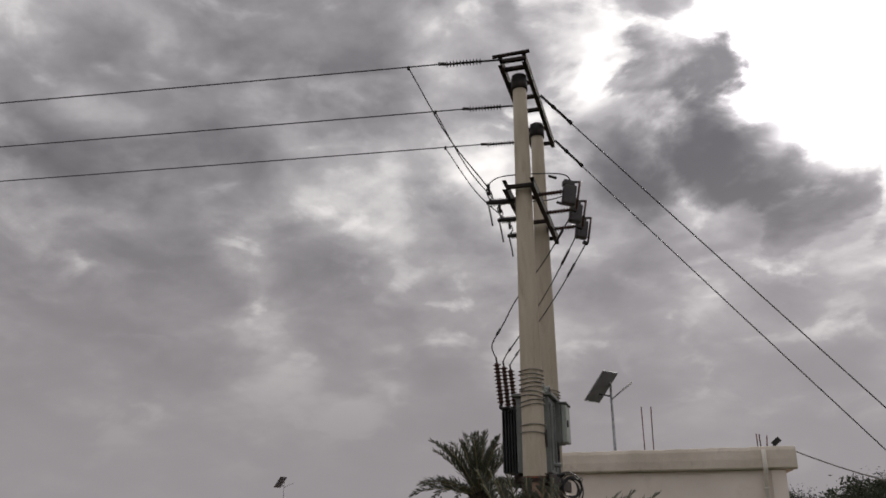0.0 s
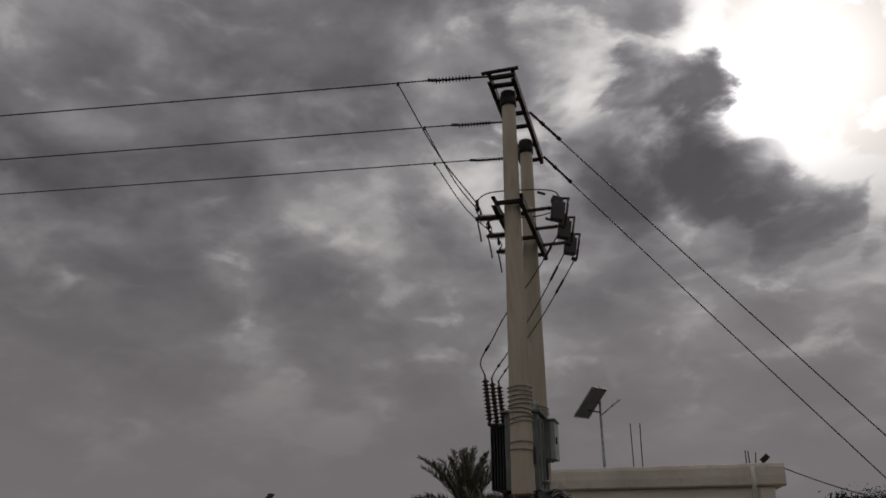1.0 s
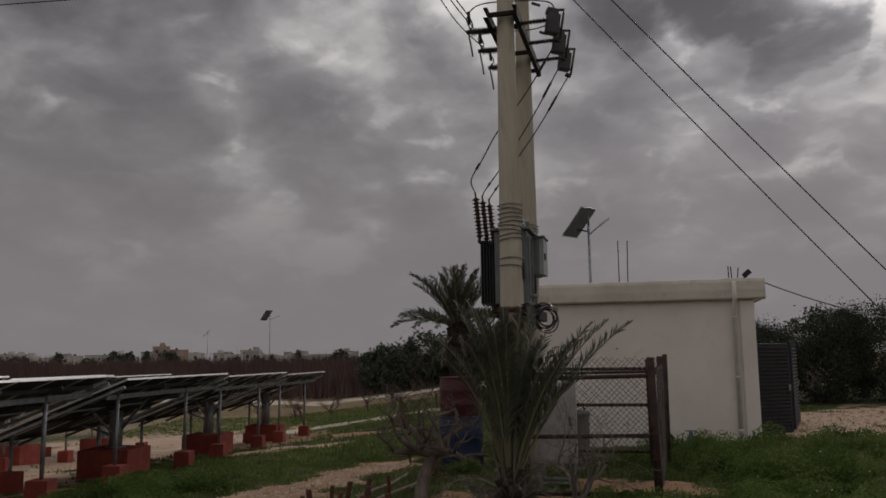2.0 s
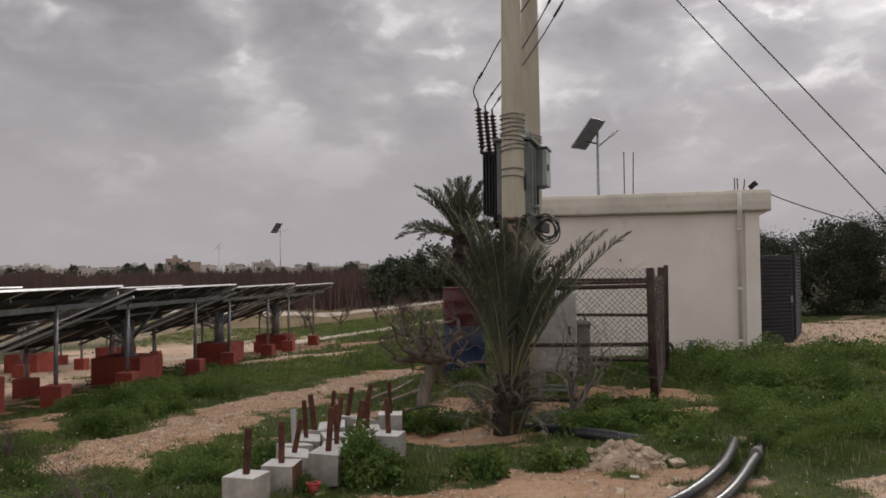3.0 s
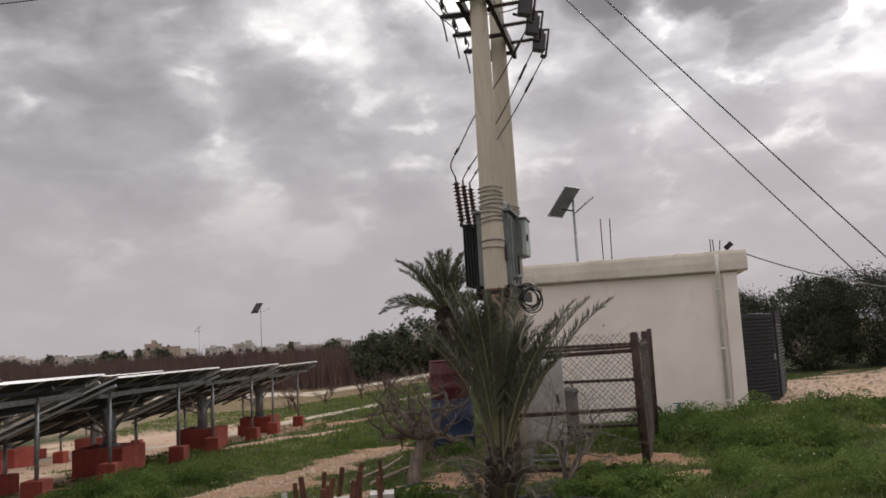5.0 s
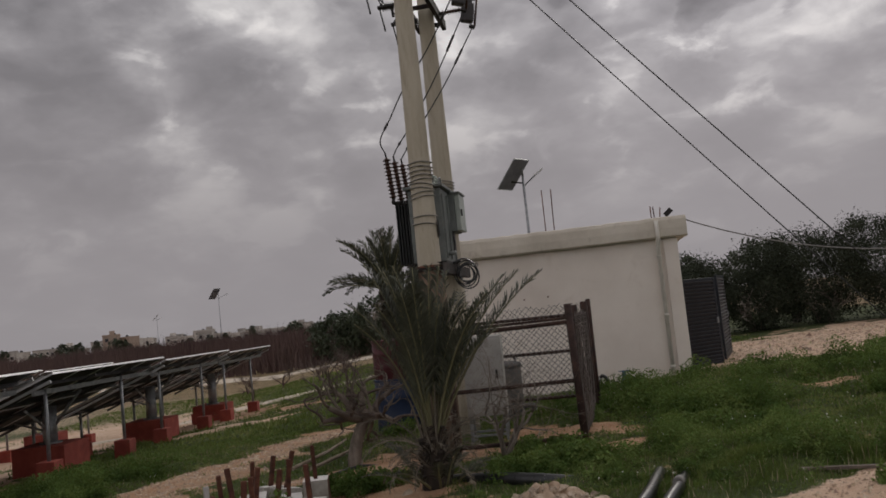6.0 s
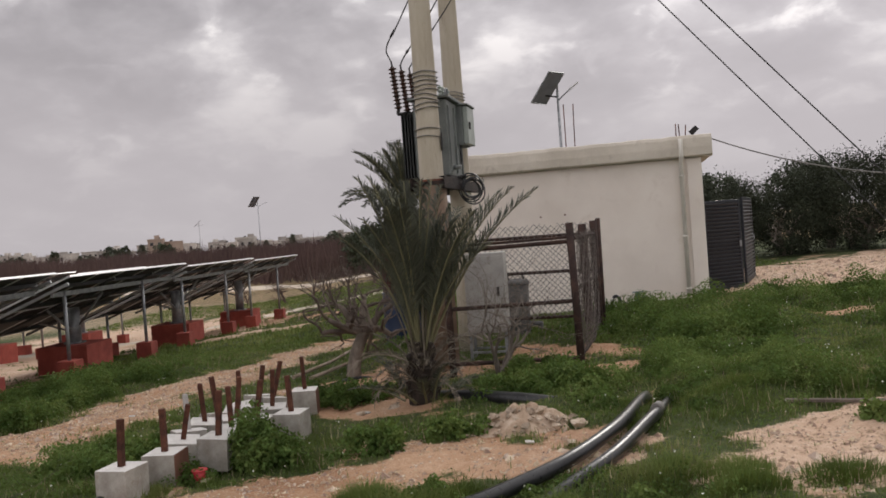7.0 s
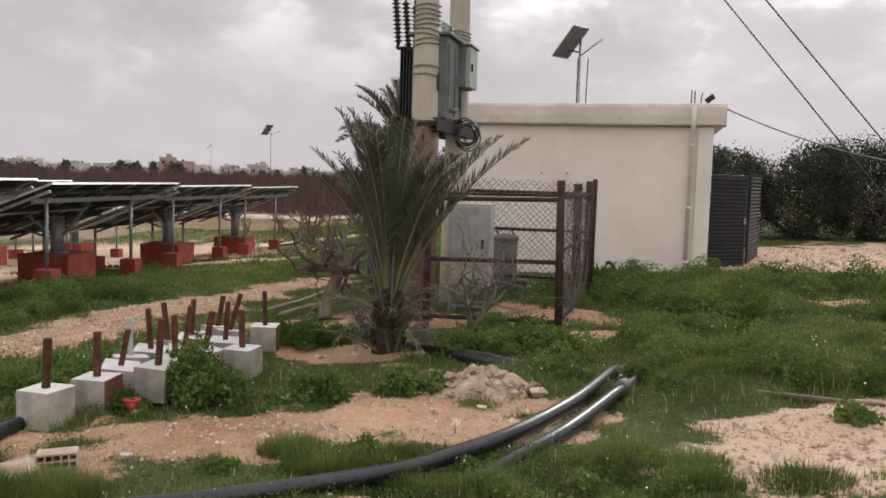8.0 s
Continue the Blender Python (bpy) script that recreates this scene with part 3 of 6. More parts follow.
def make_hut():
    """A small cement-rendered pump house with a heavy coping."""
    hut = new("pump_house")
    hut.matrix_basis = HUT
    tagged(hut, "cream rendered pump house with a heavy cement coping", "building")
    length, deep, high, base = 4.75, 4.6, 2.86, -0.35
    bm = bmesh.new()
    t = 0.2
    box(bm, (length, t, high - base), (-length / 2, t / 2, (high + base) / 2))
    part("front_wall", bm, "plaster", hut)
    bm = box(bmesh.new(), (length, t, high - base), (-length / 2, deep - t / 2, (high + base) / 2))
    part("back_wall", bm, "plaster", hut)
    bm = box(bmesh.new(), (t, deep - 2 * t, high - base), (-length + t / 2, deep / 2, (high + base) / 2))
    part("side_wall", bm, "plaster", hut)
    # yard wall with its door opening
    bm = bmesh.new()
    for y0, y1, z0, z1 in ((t, 0.75, base, high), (2.6, deep - t, base, high), (0.75, 2.6, 2.25, high)):
        box(bm, (t, y1 - y0, z1 - z0), (-t / 2, (y0 + y1) / 2, (z0 + z1) / 2))
    part("side_wall", bm, "plaster", hut)
    # shallow pilaster on the corner
    bm = box(bmesh.new(), (0.27, 0.05, 2.86 - base), (-0.125, -0.023, (2.86 + base) / 2), bevel=0.012)
    part("corner_pilaster", bm, "plaster", hut)
    # coping, slightly uneven along its length
    bm = bmesh.new()
    rnd = random.Random(5)
    n = 34
    rows = []
    for a in range(n + 1):
        x = 0.21 - (length + 0.37) * a / n
        j = rnd.uniform(-0.010, 0.010)
        ring = []
        for y, z in ((-0.13, 2.87), (-0.165, 2.90), (-0.175, 3.05), (-0.165, 3.21), (-0.14, 3.27), (-0.05, 3.285), (0.1, 3.285), (0.13, 3.25), (0.13, 2.87)):
            ring.append(bm.verts.new((x, y + (j * 0.5 if y < 0 else 0), z + (j if z > 3 else j * 0.4))))
        rows.append(ring)
    for a, b in zip(rows, rows[1:]):
        for k in range(9):
            bm.faces.new((a[k], a[(k + 1) % 9], b[(k + 1) % 9], b[k]))
    bm.faces.new(rows[0])
    bm.faces.new(list(reversed(rows[-1])))
    part("coping", bm, "coping", hut)
    bm = bmesh.new()
    box(bm, (0.34, deep - 0.13, 0.41), (0.03, deep / 2 + 0.23, 3.07), bevel=0.03)
    part("coping", bm, "coping", hut)
    bm = bmesh.new()
    box(bm, (0.30, deep - 0.13, 0.41), (-length, deep / 2 + 0.23, 3.07), bevel=0.03)
    part("coping", bm, "coping", hut)
    bm = bmesh.new()
    box(bm, (length - 0.3, 0.3, 0.41), (-length / 2, deep, 3.07), bevel=0.03)
    part("coping", bm, "coping", hut)
    bm = box(bmesh.new(), (length - 0.2, deep - 0.3, 0.16), (-length / 2, deep / 2, 2.95))
    part("roof", bm, "coping", hut)
    bm = box(bmesh.new(), (length - 2 * t, deep - 2 * t, 0.1), (-length / 2, deep / 2, 0.0))
    part("floor_slab", bm, "coping", hut)
    # crumbs of render where the wall meets the soil
    for a in range(46):
        bm = bmesh.new()
        bmesh.ops.create_icosphere(bm, subdivisions=1, radius=rnd.uniform(0.02, 0.055))
        for v in bm.verts:
            v.co *= rnd.uniform(0.7, 1.2)
        x = -rnd.random() ** 1.5 * 2.4 + 0.15
        w = HUT @ Vector((x, -rnd.uniform(0.05, 0.28), 0))
        ob = part("stone", bm, "stone")
        ob.matrix_basis = pose(w.x, w.y, ground_z(w.x, w.y) + 0.012, 0, 0, rnd.uniform(0, 360))
        tagged(ob, "small broken piece of render at the foot of the wall", "stone", "stones along the wall")
    # downpipe
    pipe = thing("downpipe", 0, 0, 0, "white plastic downpipe fixed to the cream wall", "pipe")
    pipe.matrix_basis = HUT
    tube(bm := bmesh.new(), [(-0.36, -0.21, 3.22), (-0.36, -0.215, 2.86), (-0.37, -0.085, 2.72), (-0.37, -0.075, 0.10)], 0.042, 10)
    part("pipe", bm, "pvc_white", pipe)
    for z in (1.35, 2.5, 0.35):
        part("clip", tube(bmesh.new(), [(-0.37, -0.075, z), (-0.37, -0.075, z + 0.05)], 0.052, 10), "pvc_white", pipe)
    # a patch of repair on the wall and two small anchors
    for a, z in ((-3.1, 1.95), (-2.62, 1.96)):
        ob = part("wall_anchor", tube(bmesh.new(), [(0, 0, 0), (0, -0.05, 0)], 0.018, 6), "rust")
        ob.matrix_basis = HUT @ pose(a, 0.002, z)
        tagged(ob, "small rusty anchor in the cream wall", "anchor", "wall anchors")


make_hut()


def rebar_group(x, y, bars, label):
    g = thing("rebar", 0, 0, 0, label, "rebar")
    g.matrix_basis = HUT @ pose(x, y, 0)
    for dx, dy, high, lean in bars:
        part("bar", tube(bmesh.new(), [(dx, dy, 2.95), (dx + lean * 0.4, dy, 3.2 + high * 0.5), (dx + lean, dy, 3.2 + high)], 0.011, 6), "rust", g)
    return g


rebar_group(-2.53, 0.35, [(0, 0, 0.98, 0.0), (0.17, 0.05, 0.98, 0.02)], "two tall rusty reinforcing bars standing on the roof")
rebar_group(-0.40, 0.25, [(0, 0, 0.36, 0.0), (0.07, 0.1, 0.36, -0.01), (0.16, 0.0, 0.32, 0.03), (0.26, 0.1, 0.28, 0.10)], "short bent reinforcing bars at the roof corner")
rebar_group(-4.35, 0.4, [(0, 0, 0.10, 0.0), (0.09, 0.1, 0.12, 0.01)], "short reinforcing bar stubs on the roof")


def make_floodlight():
    f = thing("floodlight", 0, 0, 0, "small dark floodlight on the roof corner", "lamp")
    f.matrix_basis = HUT @ pose(-0.12, -0.02, 3.235)
    part("bracket", tube(bmesh.new(), [(0, 0, -0.02), (0, 0, 0.10)], 0.015, 6), "black_steel", f)
    part("housing", box(bmesh.new(), (0.17, 0.06, 0.10), (0.03, 0, 0.14), (0, -40, 0), 0.01), "black_steel", f)


make_floodlight()


def make_gate():
    """Two slatted steel door leaves standing open beside the hut."""
    for (x0, y0), (x1, y1), label in (((5.98, 16.80), (6.90, 17.35), "dark slatted steel door leaf standing open beside the hut"), ((7.0, 17.5), (7.85, 19.4), "dark slatted steel door leaf folded behind another")):
        wide, turn = math.hypot(x1 - x0, y1 - y0), math.degrees(math.atan2(y1 - y0, x1 - x0))
        g = thing("door_leaf", x0, y0, ground_z(x0, y0) + 0.03, label, "door", "gate leaves", turn)
        high = 1.82
        for dx in (0.03, wide - 0.03):
            part("stile", box(bmesh.new(), (0.06, 0.05, high), (dx, 0, high / 2), bevel=0.006), "gate", g)
        for dz in (0.03, high - 0.03):
            part("rail", box(bmesh.new(), (wide - 0.12, 0.05, 0.06), (wide / 2, 0, dz), bevel=0.006), "gate", g)
        slat = None
        count = 23
        for n in range(count):
            z = 0.09 + (high - 0.18) * n / (count - 1)
            if slat is None:
                slat = part("slat", box(bmesh.new(), (wide - 0.12, 0.034, 0.05), (0, -0.01, 0), (32, 0, 0), 0.008), "gate", g)
                slat.location = (wide / 2, 0, z)
            else:
                c = new("slat", slat.data)
                c.parent, c.location = g, (wide / 2, 0, z)
        part("sheet", box(bmesh.new(), (wide - 0.1, 0.006, high - 0.1), (wide / 2, 0.02, high / 2)), "gate", g)
        part("bolt", box(bmesh.new(), (0.05, 0.03, 0.12), (wide - 0.06, -0.035, high * 0.5), bevel=0.005), "galv", g)


make_gate()


# ---- poles, transformer and lines ----
FP, BP = Vector((0.84, 10.85, 0)), Vector((1.19, 12.45, 0))      # front and back pole
ALONG = (BP - FP).normalized()                                    # from pole to pole
SIDE = Vector((ALONG.y, -ALONG.x, 0))                             # to the yard side


def span_at(s, side, z):
    """A place s metres from the front pole towards the back one, side metres to the yard side, at height z."""
    p = FP + ALONG * s + SIDE * side
    return Vector((p.x, p.y, z))


def make_pole(at, top, r0, r1, label):
    z0 = ground_z(at.x, at.y) - 0.2
    g = thing("utility_pole", at.x, at.y, 0, label, "utility pole", "pair of utility poles")
    prof = [(r0 + (r1 - r0) * n / 10, z0 + (top - z0) * n / 10) for n in range(11)]
    part("shaft", lathe(bmesh.new(), prof, sides=28), "pole", g)
    part("cap_clamp", lathe(bmesh.new(), [(r1 + 0.02, top - 0.22), (r1 + 0.022, top - 0.12), (r1 + 0.012, top + 0.02), (r1 - 0.04, top + 0.05)], sides=18), "black_steel", g, "dark steel clamp on the pole top")
    return g


def wraps(g, r, z0, z1, count, seed):
    rnd = random.Random(seed)
    for n in range(count):
        z = z0 + (z1 - z0) * n / (count - 1)
        tilt = rnd.uniform(-0.02, 0.02)
        rr = r + 0.008
        ring = [(rr * math.cos(a), rr * math.sin(a), z + tilt * math.cos(a) + 0.006 * math.sin(3 * a)) for a in (2 * math.pi * k / 20 for k in range(21))]
        part("tie_wire", tube(bmesh.new(), ring, 0.008, 5, caps=False), "cable_pale", g)


front = make_pole(FP, 8.36, 0.182, 0.102, "tall tapered concrete utility pole wrapped with tie wire")
wraps(front, 0.158, 3.38, 3.84, 9, 2)
wraps(front, 0.162, 3.02, 3.12, 2, 3)
part("base_collar", lathe(bmesh.new(), [(0.172, 2.38), (0.178, 2.40), (0.176, 2.46), (0.168, 2.47)], sides=24), "rust", front, "rusty band round the pole")
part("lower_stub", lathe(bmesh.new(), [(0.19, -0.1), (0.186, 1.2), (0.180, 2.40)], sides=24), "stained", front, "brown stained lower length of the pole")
part("plate", box(bmesh.new(), (0.02, 0.09, 0.22), (0.165, -0.03, 2.95), bevel=0.004), "black_steel", front)
back = make_pole(BP, 8.36, 0.182, 0.102, "tall tapered concrete utility pole behind the transformer")
wraps(back, 0.158, 3.62, 3.82, 5, 4)


def channel(bm, a, b, wide=0.06, high=0.14):
    a, b = Vector(a), Vector(b)
    mid, way = (a + b) / 2, b - a
    turn = math.degrees(math.atan2(way.y, way.x))
    box(bm, (way.length, 0.008, high), mid, (0, 0, turn))
    out = Vector((-way.y, way.x, 0)).normalized() * (wide / 2)
    for dz in (high / 2, -high / 2):
        box(bm, (way.length, wide, 0.009), mid + out + Vector((0, 0, dz)), (0, 0, turn))
    return bm


def make_crossarm(name, z, s0, s1, half, ties, label):
    g = thing(name, 0, 0, 0, label, "crossarm")
    for s in (-1, 1):
        part("channel", channel(bmesh.new(), span_at(s0, s * half, z), span_at(s1, s * half, z)), "arm_steel", g)
    for t in ties:
        a, b = span_at(t, -half, z), span_at(t, half, z)
        part("tie_bar", box(bmesh.new(), ((b - a).length, 0.07, 0.05), (a + b) / 2, (0, 0, math.degrees(math.atan2(SIDE.y, SIDE.x))), 0.004), "arm_steel", g)
    return g


make_crossarm("top_crossarm", 8.44, -0.42, 2.55, 0.18, (-0.40, -0.16, 0.3, 0.75, 1.2, 1.9, 2.5), "rusty steel channel crossarm bolted to both pole tops")
make_crossarm("fuse_crossarm", 6.48, -0.30, 2.25, 0.20, (-0.2, 0.28, 1.3, 2.15), "rusty steel channel crossarm carrying fuses and arresters")
top_bar = part("strain_bar", tube(bmesh.new(), [span_at(-0.42, -0.32, 8.525), span_at(-0.42, 0.24, 8.54)], 0.03, 6), "arm_steel")
tagged(top_bar, "rusty steel bar across the crossarm's end", "bar")

LINES = [(-0.42, 10.70, 8.46), (1.05, 12.20, 8.48), (2.42, 13.58, 8.48)]
LEFT_WAY = Vector((-1, 0.066, 0)).normalized()


def make_line(s, clamp_y, z):
    """One phase: strain insulator, conductor that leaves towards -x, clamp and jumper."""
    a = span_at(s, -0.2, z)
    string = thing("strain_insulator", a.x, a.y, a.z, "dark ribbed strain insulator at the crossarm", "insulator", "strain insulators")
    turn = aim(LEFT_WAY + Vector((0, 0, -0.02)))
    part("eye_rod", tube(bmesh.new(), [(0.02, 0, 0), LEFT_WAY * 0.30], 0.016, 6), "black_steel", string)
    part("rod", lathe(bmesh.new(), sheds(0.55, 11, 0.018, 0.052), LEFT_WAY * 0.28, turn, 12), "polymer", string)
    part("end_clamp", box(bmesh.new(), (0.12, 0.035, 0.045), LEFT_WAY * 0.88, (0, 0, 4), 0.01), "black_steel", string)
    start = a + LEFT_WAY * 0.84
    wire = thing("conductor", 0, 0, 0, "thin overhead conductor leaving the pole top", "wire", "overhead conductors")
    far = start + LEFT_WAY * 70 + Vector((0, 0, -0.1))
    part("strand", tube(bmesh.new(), sag(start, far, 0.35, 40), 0.0105, 6), "wire", wire)
    c = start + LEFT_WAY * (0.55 if s < 2 else 0.75) - Vector((0, 0, 0.03))
    part("tap_clamp", box(bmesh.new(), (0.045, 0.04, 0.06), c, (0, 0, 0), 0.01), "black_steel", wire)
    return c


CLAMPS = [make_line(*row) for row in LINES]


def make_insulator(name, a, way, length, count, core, rim, mat, label, group, category="insulator"):
    g = thing(name, a[0], a[1], a[2], label, category, group)
    way = Vector(way).normalized()
    part("core", lathe(bmesh.new(), sheds(length, count, core, rim), (0, 0, 0), aim(way), 14), mat, g)
    tip = way * length
    part("terminal", tube(bmesh.new(), [tip, tip + way * 0.06], core * 0.9, 6), "black_steel", g)
    part("mount", tube(bmesh.new(), [-way * 0.09, Vector((0, 0, 0))], core * 1.2, 6), "black_steel", g)
    return Vector(a) + tip


ARRESTER_S = [0.12, 0.92, 1.72]
TIPS = []
for n, s in enumerate(ARRESTER_S):
    tip = make_insulator("surge_arrester", span_at(s, -0.24, 6.40 + 0.02 * n), -SIDE + Vector((0, 0, 0.02)), 0.28, 9, 0.035, 0.062, "polymer", "dark ribbed surge arrester lying out from the crossarm", "surge arresters", "surge arrester")
    TIPS.append(tip)
    lead = part("arrester_lead", tube(bmesh.new(), bow([tip + Vector((0, 0, 0.06)), tip + Vector((-0.03, 0, -0.02)), tip + Vector((0.0, 0, -0.22)), tip + Vector((0.02, 0.02, -0.36))], 5), 0.013, 5), "wire")
    tagged(lead, "stiff dark lead under an arrester", "wire", "arrester leads")

for n, (c, tip) in enumerate(zip(CLAMPS, TIPS)):
    mid = (c + tip) / 2 + Vector((-0.01, 0, -0.045))
    j = thing("jumper", 0, 0, 0, "thin drooping jumper from conductor to arrester", "wire", "jumpers")
    part("strand", tube(bmesh.new(), bow([c, mid, tip + Vector((-0.02, 0, 0.22)), tip + Vector((0, 0, 0.02))], 8), 0.010, 5), "wire", j)
    part("sleeve", tube(bmesh.new(), [tip + Vector((-0.03, 0, 0.30)), tip + Vector((-0.015, 0, 0.12))], 0.022, 6), "black_steel", j)

CUT = []
for n, s in enumerate(ARRESTER_S):
    a = span_at(s, 0.24, 6.45 + 0.02 * n)
    tip = make_insulator("post_insulator", a, SIDE + Vector((0, 0, 0.02)), 0.30, 7, 0.024, 0.045, "porcelain", "brown ribbed post insulator on the crossarm", "post insulators")
    g = thing("fuse_cutout", tip.x, tip.y, tip.z, "drop-out fuse cutout with a dark hood and a hinged tube", "fuse cutout", "fuse cutouts")
    o = SIDE * 0.10
    part("body", box(bmesh.new(), (0.19, 0.13, 0.30), o + Vector((0, 0, -0.07)), (0, 8, 12), 0.025), "polymer", g)
    part("hood", box(bmesh.new(), (0.17, 0.12, 0.09), o + Vector((0.0, 0, 0.11)), (0, 10, 12), 0.02), "polymer", g)
    part("arm", tube(bmesh.new(), [o + Vector((0.02, 0, 0.14)), o + SIDE * 0.17 + Vector((0, 0, 0.12))], 0.018, 6), "black_steel", g)
    part("fuse_tube", tube(bmesh.new(), [o + SIDE * 0.17 + Vector((0, 0, 0.13)), o + SIDE * 0.09 + Vector((0, 0, -0.30))], 0.018, 8), "porcelain", g)
    part("hinge", box(bmesh.new(), (0.09, 0.06, 0.05), o + SIDE * 0.05 + Vector((0, 0, -0.30)), (0, 20, 12), 0.01), "black_steel", g)
    CUT.append(tip + o + SIDE * 0.05 + Vector((0, 0, -0.32)))

# loops that cross over the crossarm from arrester to cutout
for n, (tip, cut) in enumerate(zip(TIPS[:2], CUT[:2])):
    top = 6.80 - 0.10 * n
    loop = thing("loop_wire", 0, 0, 0, "curved wire looping over the crossarm", "wire", "loop wires")
    e = cut + Vector((0, 0, 0.44))
    part("strand", tube(bmesh.new(), bow([tip + Vector((0, 0, 0.02)), tip + Vector((-0.05, 0, 0.22)), tip + SIDE * 0.15 + Vector((0, 0, top - tip.z)), e - SIDE * 0.45 + Vector((0, 0, top - e.z - 0.02)), e - SIDE * 0.10 + Vector((0, 0, 0.14)), e], 8), 0.010, 5), "wire", loop)
    part("sleeve", tube(bmesh.new(), [e - SIDE * 0.33 + Vector((0, 0, top - e.z - 0.07)), e - SIDE * 0.22 + Vector((0, 0, top - e.z - 0.12))], 0.02, 6), "black_steel", loop)


# ---- the transformer ----
def make_transformer():
    c = span_at(0.80, -0.15, 2.50)
    turn = math.degrees(math.atan2(ALONG.y, ALONG.x)) - 90          # local y from pole to pole
    g = thing("transformer", c.x, c.y, c.z, "grey-green pole-mounted transformer with dark cooling fins", "transformer", rz=turn)
    part("tank", box(bmesh.new(), (0.46, 0.80, 1.02), (0.08, 0, 0.55), bevel=0.02), "tx_green", g)
    part("lid", box(bmesh.new(), (0.56, 0.90, 0.04), (0.08, 0, 1.09), bevel=0.01), "tx_green", g)
    fin = None
    for n in range(7):
        x = -0.40 + 0.042 * n
        if fin is None:
            fin = part("fin", box(bmesh.new(), (0.016, 0.46, 0.92), bevel=0.006), "tx_fin", g)
            fin.location = (x, 0.12, 0.53)
        else:
            f = new("fin", fin.data)
            f.parent, f.location = g, (x, 0.12, 0.53)
    for z in (0.12, 0.94):
        part("header_pipe", tube(bmesh.new(), [(-0.41, 0.12, z), (-0.13, 0.12, z)], 0.03, 10), "tx_fin", g)
    for y in (-0.34, 0.0, 0.34):
        part("stiffener", box(bmesh.new(), (0.03, 0.03, 0.9), (0.32, y, 0.53), bevel=0.006), "tx_green", g)
    # high-voltage bushings
    for n, y in enumerate((-0.30, -0.02, 0.26)):
        b = part("bushing", lathe(bmesh.new(), sheds(0.58, 11, 0.030, 0.060), (0, 0, 0), aim((-0.09, 0, 1)), 14), "porcelain", g, "brown ribbed high-voltage bushing")
        b.location = (-0.37 + 0.045 * n, y, 1.0)
        part("stud", tube(bmesh.new(), [(-0.05, 0, 0.575), (-0.06, 0, 0.66)], 0.014, 6), "black_steel", b)
        part("elbow", tube(bmesh.new(), bow([(0, 0, 0.0), (0.0, -0.03, -0.07), (0.12, 0, -0.06)], 4), 0.025, 6), "black_steel", b)
    for n, y in enumerate((-0.30, -0.15, 0.0, 0.15)):
        part("low_bushing", lathe(bmesh.new(), sheds(0.15, 3, 0.022, 0.04), (0.22, y, 1.11), None, 10), "tx_pale", g)
    part("lifting_eye", tube(bmesh.new(), [(0.3, -0.32, 1.1), (0.3, -0.32, 1.2), (0.3, -0.24, 1.22), (0.3, -0.20, 1.1)], 0.014, 6), "galv", g)
    for x in (-0.16, 0.30):
        part("skid", box(bmesh.new(), (0.06, 0.95, 0.06), (x, 0, 0.01), bevel=0.005), "black_steel", g)
    part("drain_valve", tube(bmesh.new(), [(0.31, -0.2, 0.15), (0.42, -0.2, 0.15)], 0.03, 8), "tx_green", g)
    return g


TX = make_transformer()
make_crossarm("support_platform", 2.42, -0.25, 1.95, 0.22, (-0.15, 0.35, 1.2, 1.85), "rusty steel channels carrying the transformer between the poles")


def make_breaker_cabinet():
    c = span_at(1.25, 0.09, 2.99)
    turn = math.degrees(math.atan2(ALONG.y, ALONG.x)) - 90
    g = thing("breaker_cabinet", c.x, c.y, c.z, "pale green breaker cabinet fixed beside the transformer", "cabinet", rz=turn)
    part("case", box(bmesh.new(), (0.30, 0.46, 0.55), (0, 0, 0.275), bevel=0.015), "tx_green", g)
    part("door", box(bmesh.new(), (0.07, 0.44, 0.53), (0.188, 0, 0.275), bevel=0.012), "tx_pale", g, "pale weathered cabinet door")
    part("handle", box(bmesh.new(), (0.03, 0.03, 0.10), (0.23, -0.15, 0.27), bevel=0.006), "black_steel", g)
    part("rain_lip", box(bmesh.new(), (0.42, 0.50, 0.025), (0.03, 0, 0.563), bevel=0.006), "tx_green", g)
    part("bracket", box(bmesh.new(), (0.26, 0.06, 0.05), (-0.2, 0.1, 0.08)), "black_steel", g)
    for n in range(9):
        x, y = -0.12 + 0.024 * n, -0.16 + 0.06 * (n % 2)
        w = part("cable", tube(bmesh.new(), bow([(x, y, 0.02), (x + 0.01, y, -0.22), (x - 0.05, y - 0.05, -0.42), (x - 0.10 + 0.02 * n, y - 0.10, -0.62)], 6), 0.018, 7), "hdpe", g)
    return g


make_breaker_cabinet()


